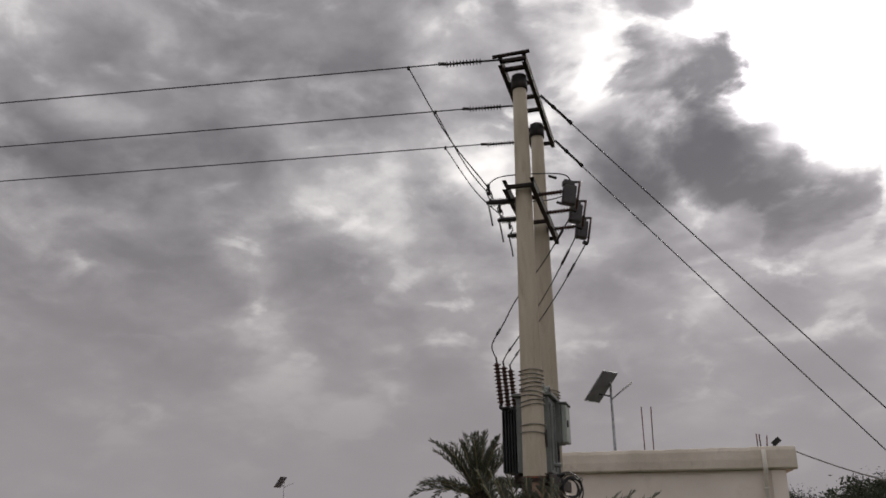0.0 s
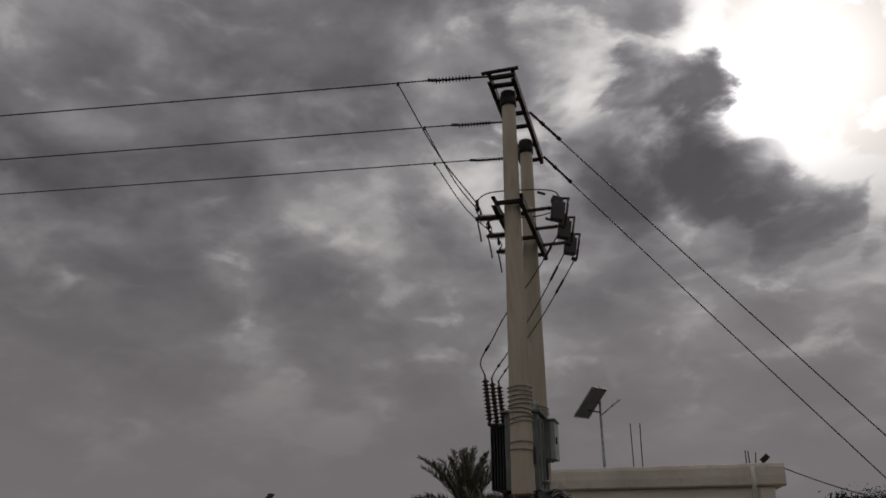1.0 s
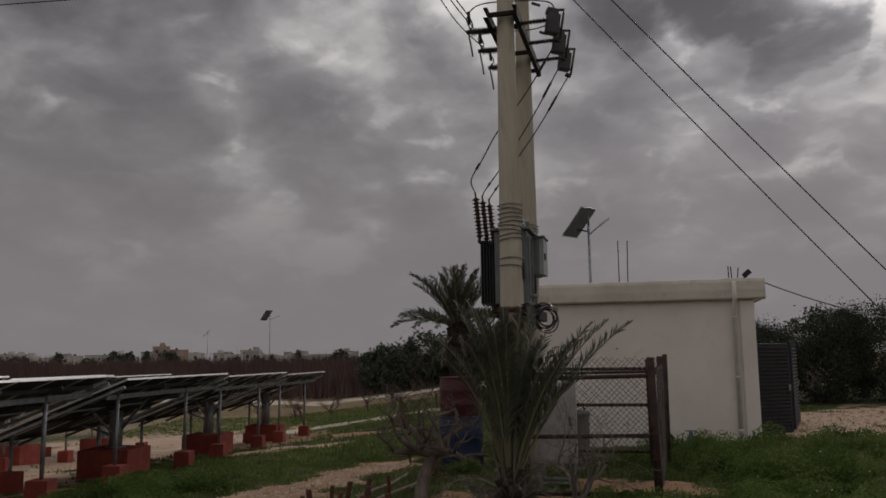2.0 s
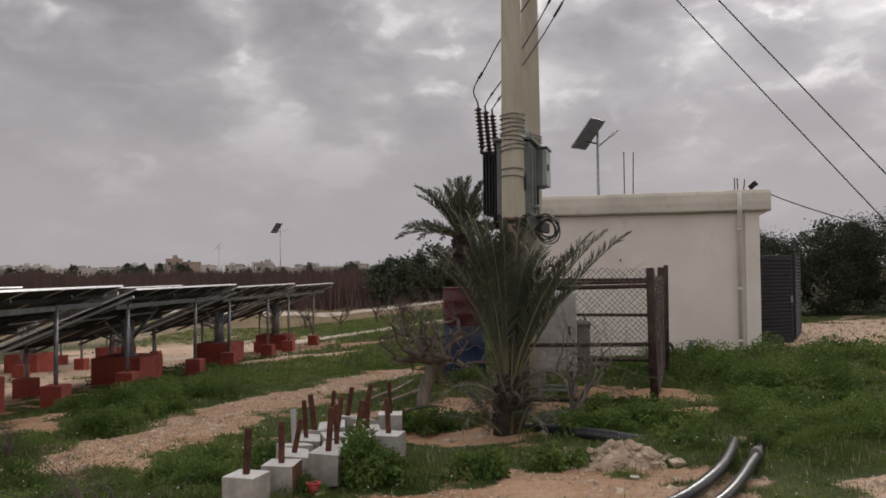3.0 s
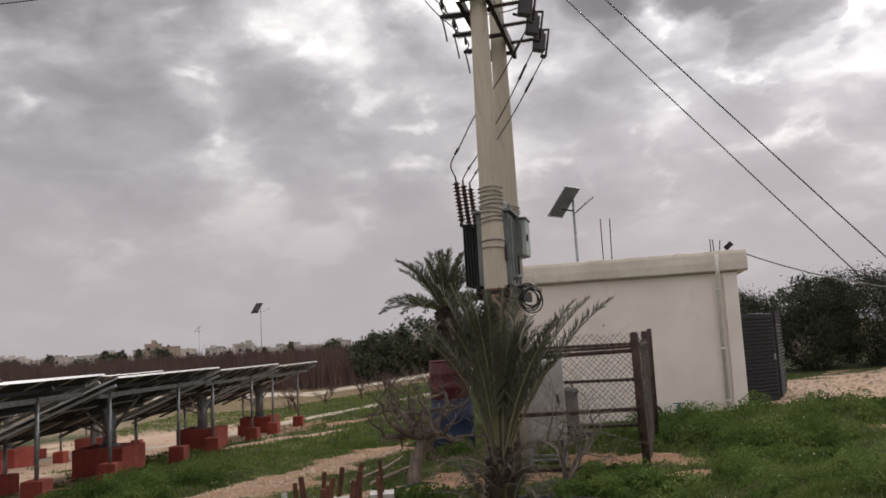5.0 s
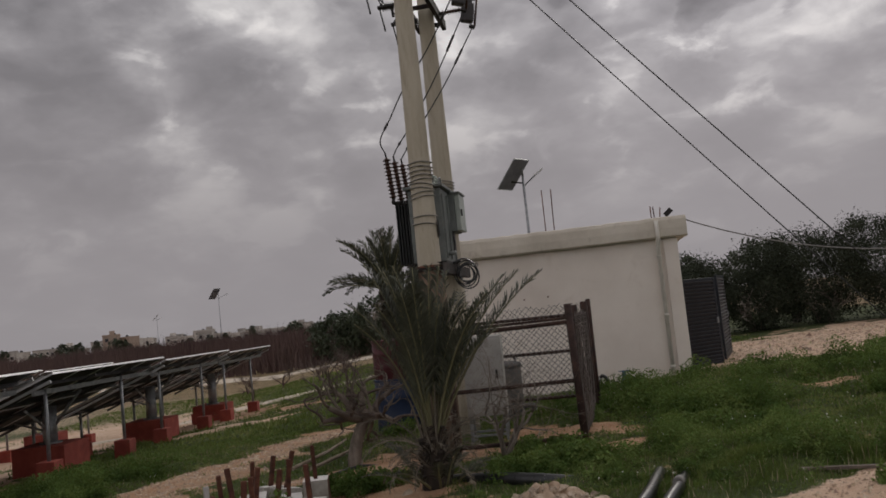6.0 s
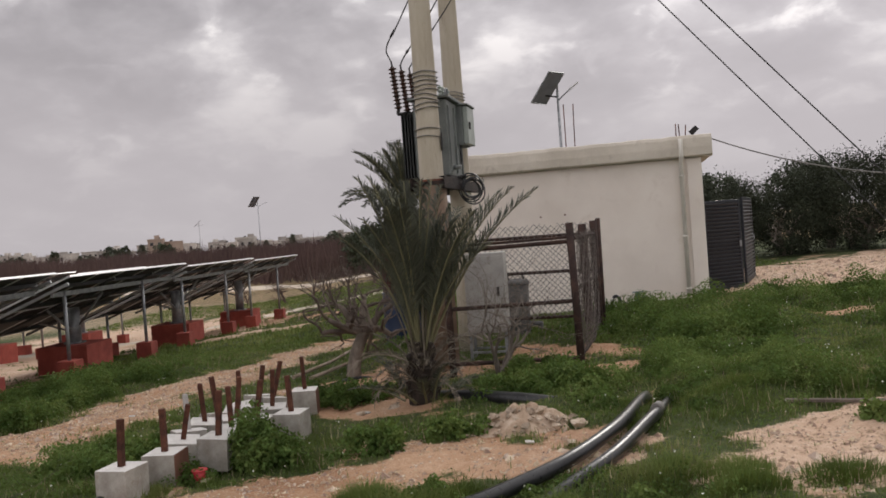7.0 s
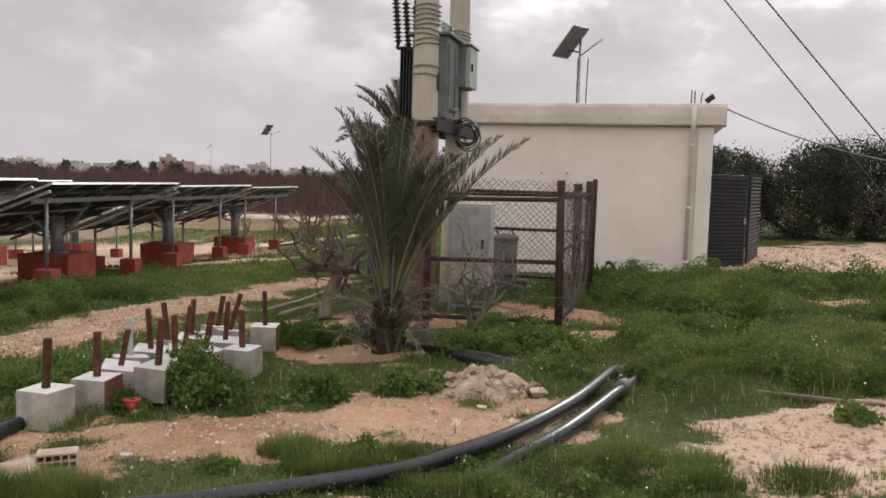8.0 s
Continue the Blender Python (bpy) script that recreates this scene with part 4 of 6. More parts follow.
def make_cable_coil():
    g = thing("cable_coil", 1.36, 11.55, 2.36, "coil of thick black cable hanging by the transformer", "cable coil")
    rnd = random.Random(8)
    way = Vector((0.30, -0.95, 0.05)).normalized()
    u = Vector((0, 0, 1)).cross(way).normalized()
    v = way.cross(u)
    for n in range(9):
        r, d = 0.165 + rnd.uniform(-0.05, 0.035), rnd.uniform(-0.06, 0.06)
        ring = [way * d + (u * math.cos(a) + v * math.sin(a)) * r * (1 + 0.10 * math.sin(2 * a + 1.3 * n)) for a in (2 * math.pi * k / 28 for k in range(29))]
        part("turn", tube(bmesh.new(), ring, 0.010, 7, caps=False), "hdpe", g)
    for n in range(4):
        part("tail", tube(bmesh.new(), bow([(-0.08, 0.02, 0.19), (-0.25, 0.05 * n, 0.15 - 0.03 * n), (-0.45, 0.05, 0.10 - 0.05 * n), (-0.62, 0.02 * n, 0.02)], 6), 0.02, 7), "hdpe", g)
    for k, a in enumerate((0.6, 2.7, 4.8)):
        p = (u * math.cos(a) + v * math.sin(a)) * 0.19
        part("tie", tube(bmesh.new(), [p + v * 0.035, p + way * 0.05, p - v * 0.035, p - way * 0.05, p + v * 0.035], 0.006, 5), "cable_pale", g)


make_cable_coil()

# downleads from the cutouts behind the poles to the bushings
m_tx = TX.matrix_basis
for n, (cut, y) in enumerate(zip(CUT, (-0.30, -0.02, 0.26))):
    end = m_tx @ Vector((-0.43 + 0.045 * n, y, 1.65))
    g = thing("downlead", 0, 0, 0, "thin lead from fuse cutout down to the transformer", "wire", "downleads")
    knee = end + (Vector((0.34, 0.10, 0.92)), Vector((0.27, 0.06, 0.42)), Vector((0.24, 0.04, 0.36)))[n]
    low = end + (Vector((-0.05, 0.0, 0.20)), Vector((0.05, 0.0, 0.10)), Vector((0.06, 0.0, 0.09)))[n]
    p = [cut, cut.lerp(knee, 0.5) + Vector((0.0, 0.03, -0.06)), knee, knee.lerp(low, 0.55), low, end]
    part("strand", tube(bmesh.new(), bow(p, 8), 0.010, 5), "wire", g)
    q = bow(p, 8)
    part("sleeve", tube(bmesh.new(), [q[3], q[5]], 0.02, 6), "black_steel", g)
    part("sleeve", tube(bmesh.new(), [q[-15], q[-13]], 0.02, 6), "black_steel", g)


def make_guy(a, b, label):
    g = thing("guy_wire", 0, 0, 0, label, "guy wire", "guy wires")
    a, b = Vector(a), Vector(b)
    way = (b - a).normalized()
    part("strand", tube(bmesh.new(), sag(a, b, 0.03, 10), 0.0105, 8), "wire", g)
    for d in (0.25, 0.62):
        part("grip", tube(bmesh.new(), [a + way * d, a + way * (d + 0.07)], 0.034, 8), "black_steel", g)
    part("strain_rod", tube(bmesh.new(), [a, a + way * 0.62], 0.022, 6), "black_steel", g)
    part("anchor_rod", tube(bmesh.new(), [b - way * 0.25, b + way * 0.35], 0.02, 6), "rust", g)


make_guy(span_at(0.86, 0.2, 8.50), (9.53, 13.4, 0.42), "steel guy wire from the crossarm down to the yard")
make_guy(span_at(2.50, 0.2, 8.48), (9.28, 14.3, 0.40), "steel guy wire from the crossarm's far end to the yard")
service = thing("service_cable", 0, 0, 0, "thin sagging service cable from the roof corner", "cable")
part("strand", tube(bmesh.new(), sag(HUT @ Vector((0.10, -0.05, 3.24)), (15.0, 13.2, 3.45), 1.2, 24), 0.012, 6), "cable_pale", service)


# ---- solar field ----
def make_module(wide, long):
    """One framed module: glass above, shade-darkened sheet below, aluminium rim."""
    bm = bmesh.new()
    box(bm, (wide, long, 0.038), (0, 0, 0.019), mat=2)
    bm.normal_update()
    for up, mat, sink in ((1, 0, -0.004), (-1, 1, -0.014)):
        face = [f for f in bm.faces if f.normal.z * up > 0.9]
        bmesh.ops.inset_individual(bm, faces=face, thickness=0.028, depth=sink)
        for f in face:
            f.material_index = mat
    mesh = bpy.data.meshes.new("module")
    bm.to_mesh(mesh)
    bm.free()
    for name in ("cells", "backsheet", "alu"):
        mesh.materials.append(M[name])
    return mesh


TILT = 21.5
MODULE_W, MODULE_L = 1.125, 1.74
MODULE = make_module(MODULE_W - 0.015, MODULE_L)


def make_solar_table(x, y, top, label, turn=-2.3):
    """A tilted table of ten modules. x, y: the high edge's near corner; the high edge runs along +y."""
    g = thing("solar_table", x, y, 0, label, "solar table", "solar tables", turn)
    c, s = math.cos(radians(TILT)), math.sin(radians(TILT))
    wide = 5 * MODULE_W

    def on(u, v, drop=0.0):
        """v metres down the slope from the high edge, u along it."""
        return Vector((-v * c - drop * s, u, top - v * s - drop * c))

    flat = pose(0, 0, 0, 0, -TILT, 0) @ pose(0, 0, 0, 0, 0, 90)
    for row in range(2):
        for n in range(5):
            ob = new("panel", MODULE)
            ob.parent = g
            m = flat.copy()
            m.translation = on((n + 0.5) * MODULE_W, (row + 0.5) * (MODULE_L + 0.02), 0.0)
            ob.matrix_basis = m
    for v in (0.38, 1.36, 2.14, 3.12):
        a, b = on(0.05, v, 0.045), on(wide - 0.05, v, 0.045)
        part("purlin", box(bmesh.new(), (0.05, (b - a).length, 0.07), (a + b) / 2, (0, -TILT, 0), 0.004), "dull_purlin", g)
    for u in (0.06, 1.9, 3.75, wide - 0.06):
        a, b = on(u, 0.05, 0.12), on(u, 3.44, 0.12)
        edge = u < 0.2 or u > wide - 0.2
        # end rafters stay bright; inner ones have the shade in their colour
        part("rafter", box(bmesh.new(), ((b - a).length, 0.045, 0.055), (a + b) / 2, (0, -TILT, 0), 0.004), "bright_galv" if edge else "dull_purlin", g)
    base = lambda px, py: ground_z(*(g.matrix_basis @ Vector((px, py, 0))).xy)
    for u in (0.45, 3.85):
        for v, r in ((0.38, 0.038), (2.62, 0.036)):
            p = on(u, v, 0.15)
            z0 = base(p.x, p.y)
            part("post", tube(bmesh.new(), [(p.x, p.y, z0 + 0.15), (p.x, p.y, p.z)], r, 10), "galv", g)
            part("cap_plate", box(bmesh.new(), (0.14, 0.14, 0.012), (p.x, p.y, p.z + 0.004)), "galv", g)
            part("footing", box(bmesh.new(), (0.36, 0.36, 0.56), (p.x, p.y, z0 + 0.09), bevel=0.012), "red_cement", g, "small red-painted cement footing")
        a, b = on(u - 0.2, 0.38, 0.17), on(u + 1.2, 0.38, 0.17)
    a, b = on(0.05, 0.38, 0.20), on(wide - 0.05, 0.38, 0.20)
    part("beam", box(bmesh.new(), (0.06, (b - a).length, 0.09), (a + b) / 2, (0, 0, 0), 0.004), "galv", g)
    p = on(wide / 2, 1.62, 0.16)
    z0 = base(p.x, p.y)
    part("column", lathe(bmesh.new(), [(0.145, z0 + 0.5), (0.145, p.z)], (p.x, p.y, 0), None, 20), "galv", g, "thick galvanised steel column")
    part("column_flange", lathe(bmesh.new(), [(0.23, z0 + 0.60), (0.23, z0 + 0.63)], (p.x, p.y, 0), None, 20), "galv", g)
    part("footing", box(bmesh.new(), (1.12, 1.15, 1.0), (p.x, p.y, z0 + 0.10), bevel=0.015), "red_cement", g, "large red-painted cement footing")
    for dx, du in ((0.9, 0), (-1.0, 0), (0, 1.0), (0, -1.0)):
        q = on(wide / 2 + du, 1.62 - dx * 0.85, 0.14)
        part("brace", tube(bmesh.new(), [(p.x, p.y, p.z - 0.55), q], 0.028, 6), "galv", g)
    return g


for n in range(4):
    y = 9.50 + 5.72 * n
    make_solar_table(-6.14 + 0.04 * max(y - 15.2, -1.5), y, 1.665 - 0.0125 * y, "ground-mounted solar table on galvanised posts and red footings", 1.5 if n == 0 else -2.3)
for n in range(5):
    y = 6.0 + 5.72 * n
    make_solar_table(-13.2 + 0.04 * (y - 15.2), y, 1.66 - 0.0135 * y, "solar table of the second row on red cement footings")


# ---- cast blocks with steel stubs ----
def make_block(x, y, rz, tilt, post, mat, lift, rnd, side="block"):
    g = new("footing_block")
    size = 0.265
    z = ground_z(x, y) + size / 2 - 0.01 + lift
    g.matrix_basis = pose(x, y, z, tilt[0], tilt[1], rz)
    words = {"rust": "cast concrete footing block with a rusty steel stub", "pale_steel": "cast concrete footing block with a pale primed stub"}[mat]
    tagged(g, words + (", tipped over slightly" if abs(tilt[0]) + abs(tilt[1]) > 6 else ""), "concrete block", "footing blocks")
    bm = box(bmesh.new(), (size, size, size), bevel=0.008)
    bm.normal_update()
    # upward faces paler than the sides; +x face dark brown where asked
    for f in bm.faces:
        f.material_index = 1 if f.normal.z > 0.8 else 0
        if side == "block_brown" and f.normal.x > 0.8:
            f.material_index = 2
    for v in bm.verts:
        v.co += Vector((rnd.uniform(-1, 1), rnd.uniform(-1, 1), rnd.uniform(-1, 1))) * 0.003
    part("body", bm, ["block", "block_top", "block_brown"], g)
    lean = Vector((post[0], post[1], 1)).normalized()
    stub = box(bmesh.new(), (0.042, 0.042, post[2]), (0, 0, post[2] / 2), bevel=0.004)
    ob = part("steel_stub", stub, mat, g)
    ob.matrix_basis = Matrix.Translation((0, 0, size / 2 - 0.01)) @ aim(lean)
    return g


rnd = random.Random(11)
for x, y, rz, tilt, post, mat, side in (
    (-1.42, 6.24, -14, (0, 0), (0.06, 0, 0.36), "rust", "block"), (-1.24, 6.62, -4, (0, 0), (0.0, 0.02, 0.34), "rust", "block_brown"),
    (-1.24, 6.98, 18, (5, 8), (0.06, 0.0, 0.30), "rust", "block"), (-1.30, 7.32, 30, (-6, 4), (-0.08, 0.0, 0.32), "pale_steel", "block"),
    (-0.93, 6.98, -8, (0, 2), (0.05, 0, 0.38), "rust", "block"), (-1.28, 7.68, 12, (4, 6), (-0.16, 0, 0.36), "rust", "block"),
    (-0.90, 7.30, 6, (3, -4), (0.06, 0, 0.36), "rust", "block"), (-1.26, 8.02, 40, (-8, 6), (-0.16, 0.0, 0.36), "rust", "block"),
    (-1.00, 7.72, 22, (3, 5), (0.04, 0, 0.38), "rust", "block_brown"), (-1.14, 8.36, 8, (6, -4), (0.14, 0, 0.36), "rust", "block"),
    (-0.80, 7.66, -12, (-3, 6), (0.06, 0, 0.34), "rust", "block"), (-0.76, 8.12, 10, (2, 3), (0.02, 0, 0.36), "rust", "block_brown"),
    (-0.88, 8.62, 28, (-6, 8), (0.16, 0, 0.38), "rust", "block"), (-0.50, 7.80, -10, (0, 0), (-0.05, 0, 0.34), "rust", "block"),
    (-0.62, 9.02, 4, (0, 0), (-0.03, 0, 0.36), "rust", "block_brown"), (-1.08, 8.86, 35, (-5, 7), (0.10, 0, 0.32), "rust", "block"),
):
    make_block(x, y, rz, tilt, post, mat, 0.012 if tilt != (0, 0) else 0.0, rnd, side)


def make_bucket():
    x, y = -0.98, 6.62
    g = thing("bucket", x, y, ground_z(x, y) - 0.01, "small red plastic bucket on the soil", "bucket")
    part("body", lathe(bmesh.new(), [(0.040, 0), (0.058, 0.088), (0.055, 0.088), (0.038, 0.008)], sides=20), "bucket", g)
    part("rim", lathe(bmesh.new(), [(0.056, 0.083), (0.064, 0.085), (0.064, 0.094), (0.056, 0.094)], sides=20), "bucket", g)


make_bucket()


# ---- fenced enclosure ----
def rail(g, a, b, r=0.026):
    part("rail", tube(bmesh.new(), [a, b], r, 8), "fence", g)


def chain_link(g, a, b, z0, z1, pitch=0.085, seed=1):
    """Diamond mesh between two upright lines."""
    rnd = random.Random(seed)
    a, b = Vector((*a, 0)), Vector((*b, 0))
    way, length = (b - a).normalized(), (b - a).length
    bm = bmesh.new()
    high = z1 - z0
    n = int((length + high) / pitch) + 1
    for sign in (1, -1):
        for k in range(n):
            u0 = k * pitch - (high if sign > 0 else 0)
            t0, t1 = (max(0, -u0), min(high, length - u0)) if sign > 0 else (max(0, u0 - length), min(high, u0))
            if t1 - t0 < 0.03:
                continue
            p = a + way * (u0 + sign * t0) + Vector((0, 0, z0 + t0))
            q = a + way * (u0 + sign * t1) + Vector((0, 0, z0 + t1 + rnd.uniform(-0.02, 0.03)))
            tube(bm, [p, (p + q) / 2 + Vector((rnd.uniform(-1, 1), rnd.uniform(-1, 1), 0)) * 0.008, q], 0.0048, 3, caps=False)
    ob = part("wire_mesh", bm, "wire_mesh", g, "sagging galvanised chain-link mesh")


def make_fence():
    A, B, C, D = Vector((2.49, 10.05, 0)), Vector((3.08, 12.25, 0)), Vector((1.15, 12.65, 0)), Vector((0.95, 10.35, 0))
    g = thing("pipe_fence", 0, 0, 0, "rusty pipe fence with chain-link round the equipment", "fence")

    def post(p, top, r=0.05, lean=0.0):
        z0 = ground_z(p.x, p.y)
        part("post", tube(bmesh.new(), [(p.x, p.y, z0 - 0.1), (p.x + lean, p.y, top)], r, 12), "fence", g)

    post(A, 1.79, 0.047, -0.035)
    post(B, 1.80, 0.055, 0.0)
    post(B + Vector((-0.14, 0.02, 0)), 1.76, 0.062, -0.02)
    post(B + Vector((0.07, 0.06, 0)), 1.83, 0.035, 0.01)
    post(C, 1.7, 0.04)
    post(D, 1.7, 0.045)
    up = lambda p, z: Vector((p.x, p.y, z))
    for z in (1.57, 0.86, 0.18):
        rail(g, up(D, z - 0.03), up(A + Vector((-0.03, 0, 0)), z))
    rail(g, up(D, 1.60), up(A, 1.62), 0.018)
    for z in (1.62, 1.09, 0.42):
        rail(g, up(C, z), up(B, z), 0.024)
    for z in (1.60, 1.0, 0.2):
        rail(g, up(A, z), up(B, z), 0.024)
    chain_link(g, (C.x, C.y - 0.03), (B.x, B.y - 0.03), 0.42, 1.78, seed=4)
    chain_link(g, (A.x + 0.03, A.y), (B.x + 0.03, B.y), 0.2, 1.66, 0.12, seed=5)


make_fence()


def make_cabinet():
    g = thing("equipment_cabinet", 1.46, 11.55, ground_z(1.46, 11.5), "off-white metal cabinet on a welded stand", "cabinet", rz=-8)
    part("case", box(bmesh.new(), (0.54, 0.46, 1.08), (0, 0, 0.90), bevel=0.012), "cabinet", g)
    part("door", box(bmesh.new(), (0.48, 0.02, 1.0), (0, -0.243, 0.90), bevel=0.006), "cabinet", g)
    part("handle", box(bmesh.new(), (0.03, 0.03, 0.12), (0.18, -0.265, 0.92), bevel=0.006), "black_steel", g)
    for x in (-0.24, 0.24):
        for y in (-0.2, 0.2):
            part("leg", box(bmesh.new(), (0.04, 0.04, 0.40), (x, y, 0.165), bevel=0.004), "galv", g)
    for y in (-0.2, 0.2):
        part("foot_rail", box(bmesh.new(), (0.44, 0.03, 0.03), (0, y, 0.10), bevel=0.004), "galv", g)


def make_pump_control():
    g = thing("pump_motor", 1.98, 13.4, ground_z(1.98, 13.4), "dull grey upright pump motor housing", "pump", rz=5)
    part("housing", lathe(bmesh.new(), [(0.17, 0), (0.185, 0.04), (0.185, 0.84), (0.17, 0.88), (0.12, 0.90)], sides=20), "grey_metal", g)
    part("lid", lathe(bmesh.new(), [(0.20, 0.84), (0.205, 0.87), (0.19, 0.91), (0.06, 0.94)], sides=20), "grey_metal", g)
    part("lifting_loop", tube(bmesh.new(), bow([(-0.12, 0, 0.92), (-0.13, 0, 1.0), (0.05, 0, 1.03), (0.12, 0, 0.93)], 6), 0.016, 6), "black_steel", g)
    part("outlet", tube(bmesh.new(), [(0.16, 0, 0.2), (0.34, 0, 0.2), (0.36, 0, -0.06)], 0.05, 10), "grey_metal", g)


def make_drum(x, y, z, r, h, mat, label, category="drum"):
    g = thing("drum", x, y, z, label, category, "drums")
    prof = [(r * 0.94, 0), (r, 0.03), (r, h * 0.3), (r * 1.025, h * 0.33), (r, h * 0.36), (r, h * 0.64), (r * 1.025, h * 0.67), (r, h * 0.70), (r, h - 0.03), (r * 0.95, h)]
    part("shell", lathe(bmesh.new(), prof, sides=26), mat, g)
    part("chime", lathe(bmesh.new(), [(r * 0.96, h - 0.02), (r * 1.03, h - 0.015), (r * 1.03, h + 0.01), (r * 0.96, h + 0.01)], sides=26), mat, g)
    part("bung", lathe(bmesh.new(), [(0.04, 0), (0.04, 0.03)], (r * 0.5, 0, h), None, 10), mat, g)


make_cabinet()
make_pump_control()
z = ground_z(0.1, 14.2)
make_drum(0.10, 14.2, z - 0.01, 0.37, 0.92, "blue_plastic", "dark blue drum under a red one, behind the young palm")
make_drum(0.08, 14.2, z + 0.91, 0.34, 0.66, "red_plastic", "dark red drum stacked on a blue one")


def make_valves():
    x, y = 4.38, 15.72
    g = thing("water_valve", x, y, ground_z(x, y) - 0.02, "blue-painted water valve at the foot of the wall", "valve")
    part("body", lathe(bmesh.new(), [(0.08, 0), (0.10, 0.08), (0.07, 0.16), (0.05, 0.22), (0.03, 0.30)], sides=14), "valve", g)
    part("handle", box(bmesh.new(), (0.22, 0.03, 0.02), (0, 0, 0.31), bevel=0.006), "valve", g)
    part("spout", tube(bmesh.new(), bow([(0.02, 0, 0.16), (0.12, -0.03, 0.18), (0.20, -0.05, 0.08), (0.21, -0.05, 0.0)], 5), 0.045, 10), "black_steel", g)
    x, y = 3.88, 15.70
    g = thing("hose_bend", x, y, ground_z(x, y) + 0.02, "black and pale hoses bent over at the wall", "hose")
    part("hose", tube(bmesh.new(), bow([(-0.02, 0, 0), (0.0, 0, 0.16), (0.06, -0.02, 0.25), (0.13, -0.03, 0.20), (0.15, -0.03, 0.12)], 6), 0.032, 10), "hdpe", g)
    part("hose", tube(bmesh.new(), bow([(-0.10, -0.05, 0), (-0.06, -0.03, 0.12), (0.0, -0.04, 0.22)], 6), 0.022, 8), "pvc_white", g, "pale hose")
    part("hose", tube(bmesh.new(), bow([(0.03, -0.06, 0), (0.05, -0.05, 0.1), (0.05, -0.03, 0.2)], 6), 0.022, 8), "pvc_white", g, "pale hose")


make_valves()


# ---- pipes on the soil ----
def make_pipe(pts, r, label, lift=0.0):
    line = bow([(x, y, ground_z(x, y) + r * 0.55 + dz + lift) for x, y, dz in pts], 10)
    ob = part("water_pipe", tube(bmesh.new(), line, r, 14), "hdpe")
    return tagged(ob, label, "pipe", "water pipes")


make_pipe([(-1.50, 6.75, 0), (-1.54, 6.2, 0), (-1.62, 5.65, 0), (-1.66, 5.2, 0), (-1.5, 4.78, -0.01), (-1.1, 4.56, -0.01), (-0.6, 4.58, 0), (-0.04, 4.76, 0), (0.54, 4.97, 0), (1.08, 5.22, 0.0), (1.41, 5.44, 0.02), (1.80, 5.78, 0.05), (2.24, 6.48, 0.06), (2.63, 7.45, 0.02), (2.80, 8.0, -0.06)], 0.051, "thick black plastic water pipe curving over the soil")
make_pipe([(1.45, 5.1, -0.08), (1.72, 5.36, -0.01), (2.12, 5.85, 0.04), (2.55, 6.68, 0.05), (2.66, 6.92, 0.03)], 0.048, "short black plastic pipe lying beside a longer one")
coupling = part("pipe_coupling", tube(bmesh.new(), [(2.64, 6.90, ground_z(2.6, 6.9) + 0.09), (2.70, 7.03, ground_z(2.6, 7) + 0.085)], 0.045, 12), "cable_pale")
tagged(coupling, "pale plastic coupling at the pipe's end", "coupling")
make_pipe([(2.70, 7.03, 0.03), (2.85, 7.38, 0.02), (3.0, 7.7, 0.0), (3.12, 8.1, -0.06)], 0.034, "thinner grey water pipe running into the grass")
make_pipe([(0.85, 8.95, -0.02), (1.2, 8.62, 0.0), (1.62, 8.2, 0.0), (2.0, 8.0, -0.05)], 0.07, "dark pipe half buried beside the young palm")
make_pipe([(-0.62, 10.6, 0.0), (-0.35, 10.95, 0.0), (-0.1, 11.0, -0.04)], 0.03, "black hose end lying by the bare tree")
for pts in ([(-1.3, 11.5), (-0.9, 12.4), (-0.72, 13.1)], [(-1.0, 11.2), (-0.55, 12.1), (-0.4, 12.6)]):
    ob = part("pale_stick", tube(bmesh.new(), [(x, y, ground_z(x, y) + 0.05 + 0.05 * n) for n, (x, y) in enumerate(pts)], [0.028, 0.024, 0.016], 7), "stone")
    tagged(ob, "pale dead branch lying on the ground", "branch", "dead branches")


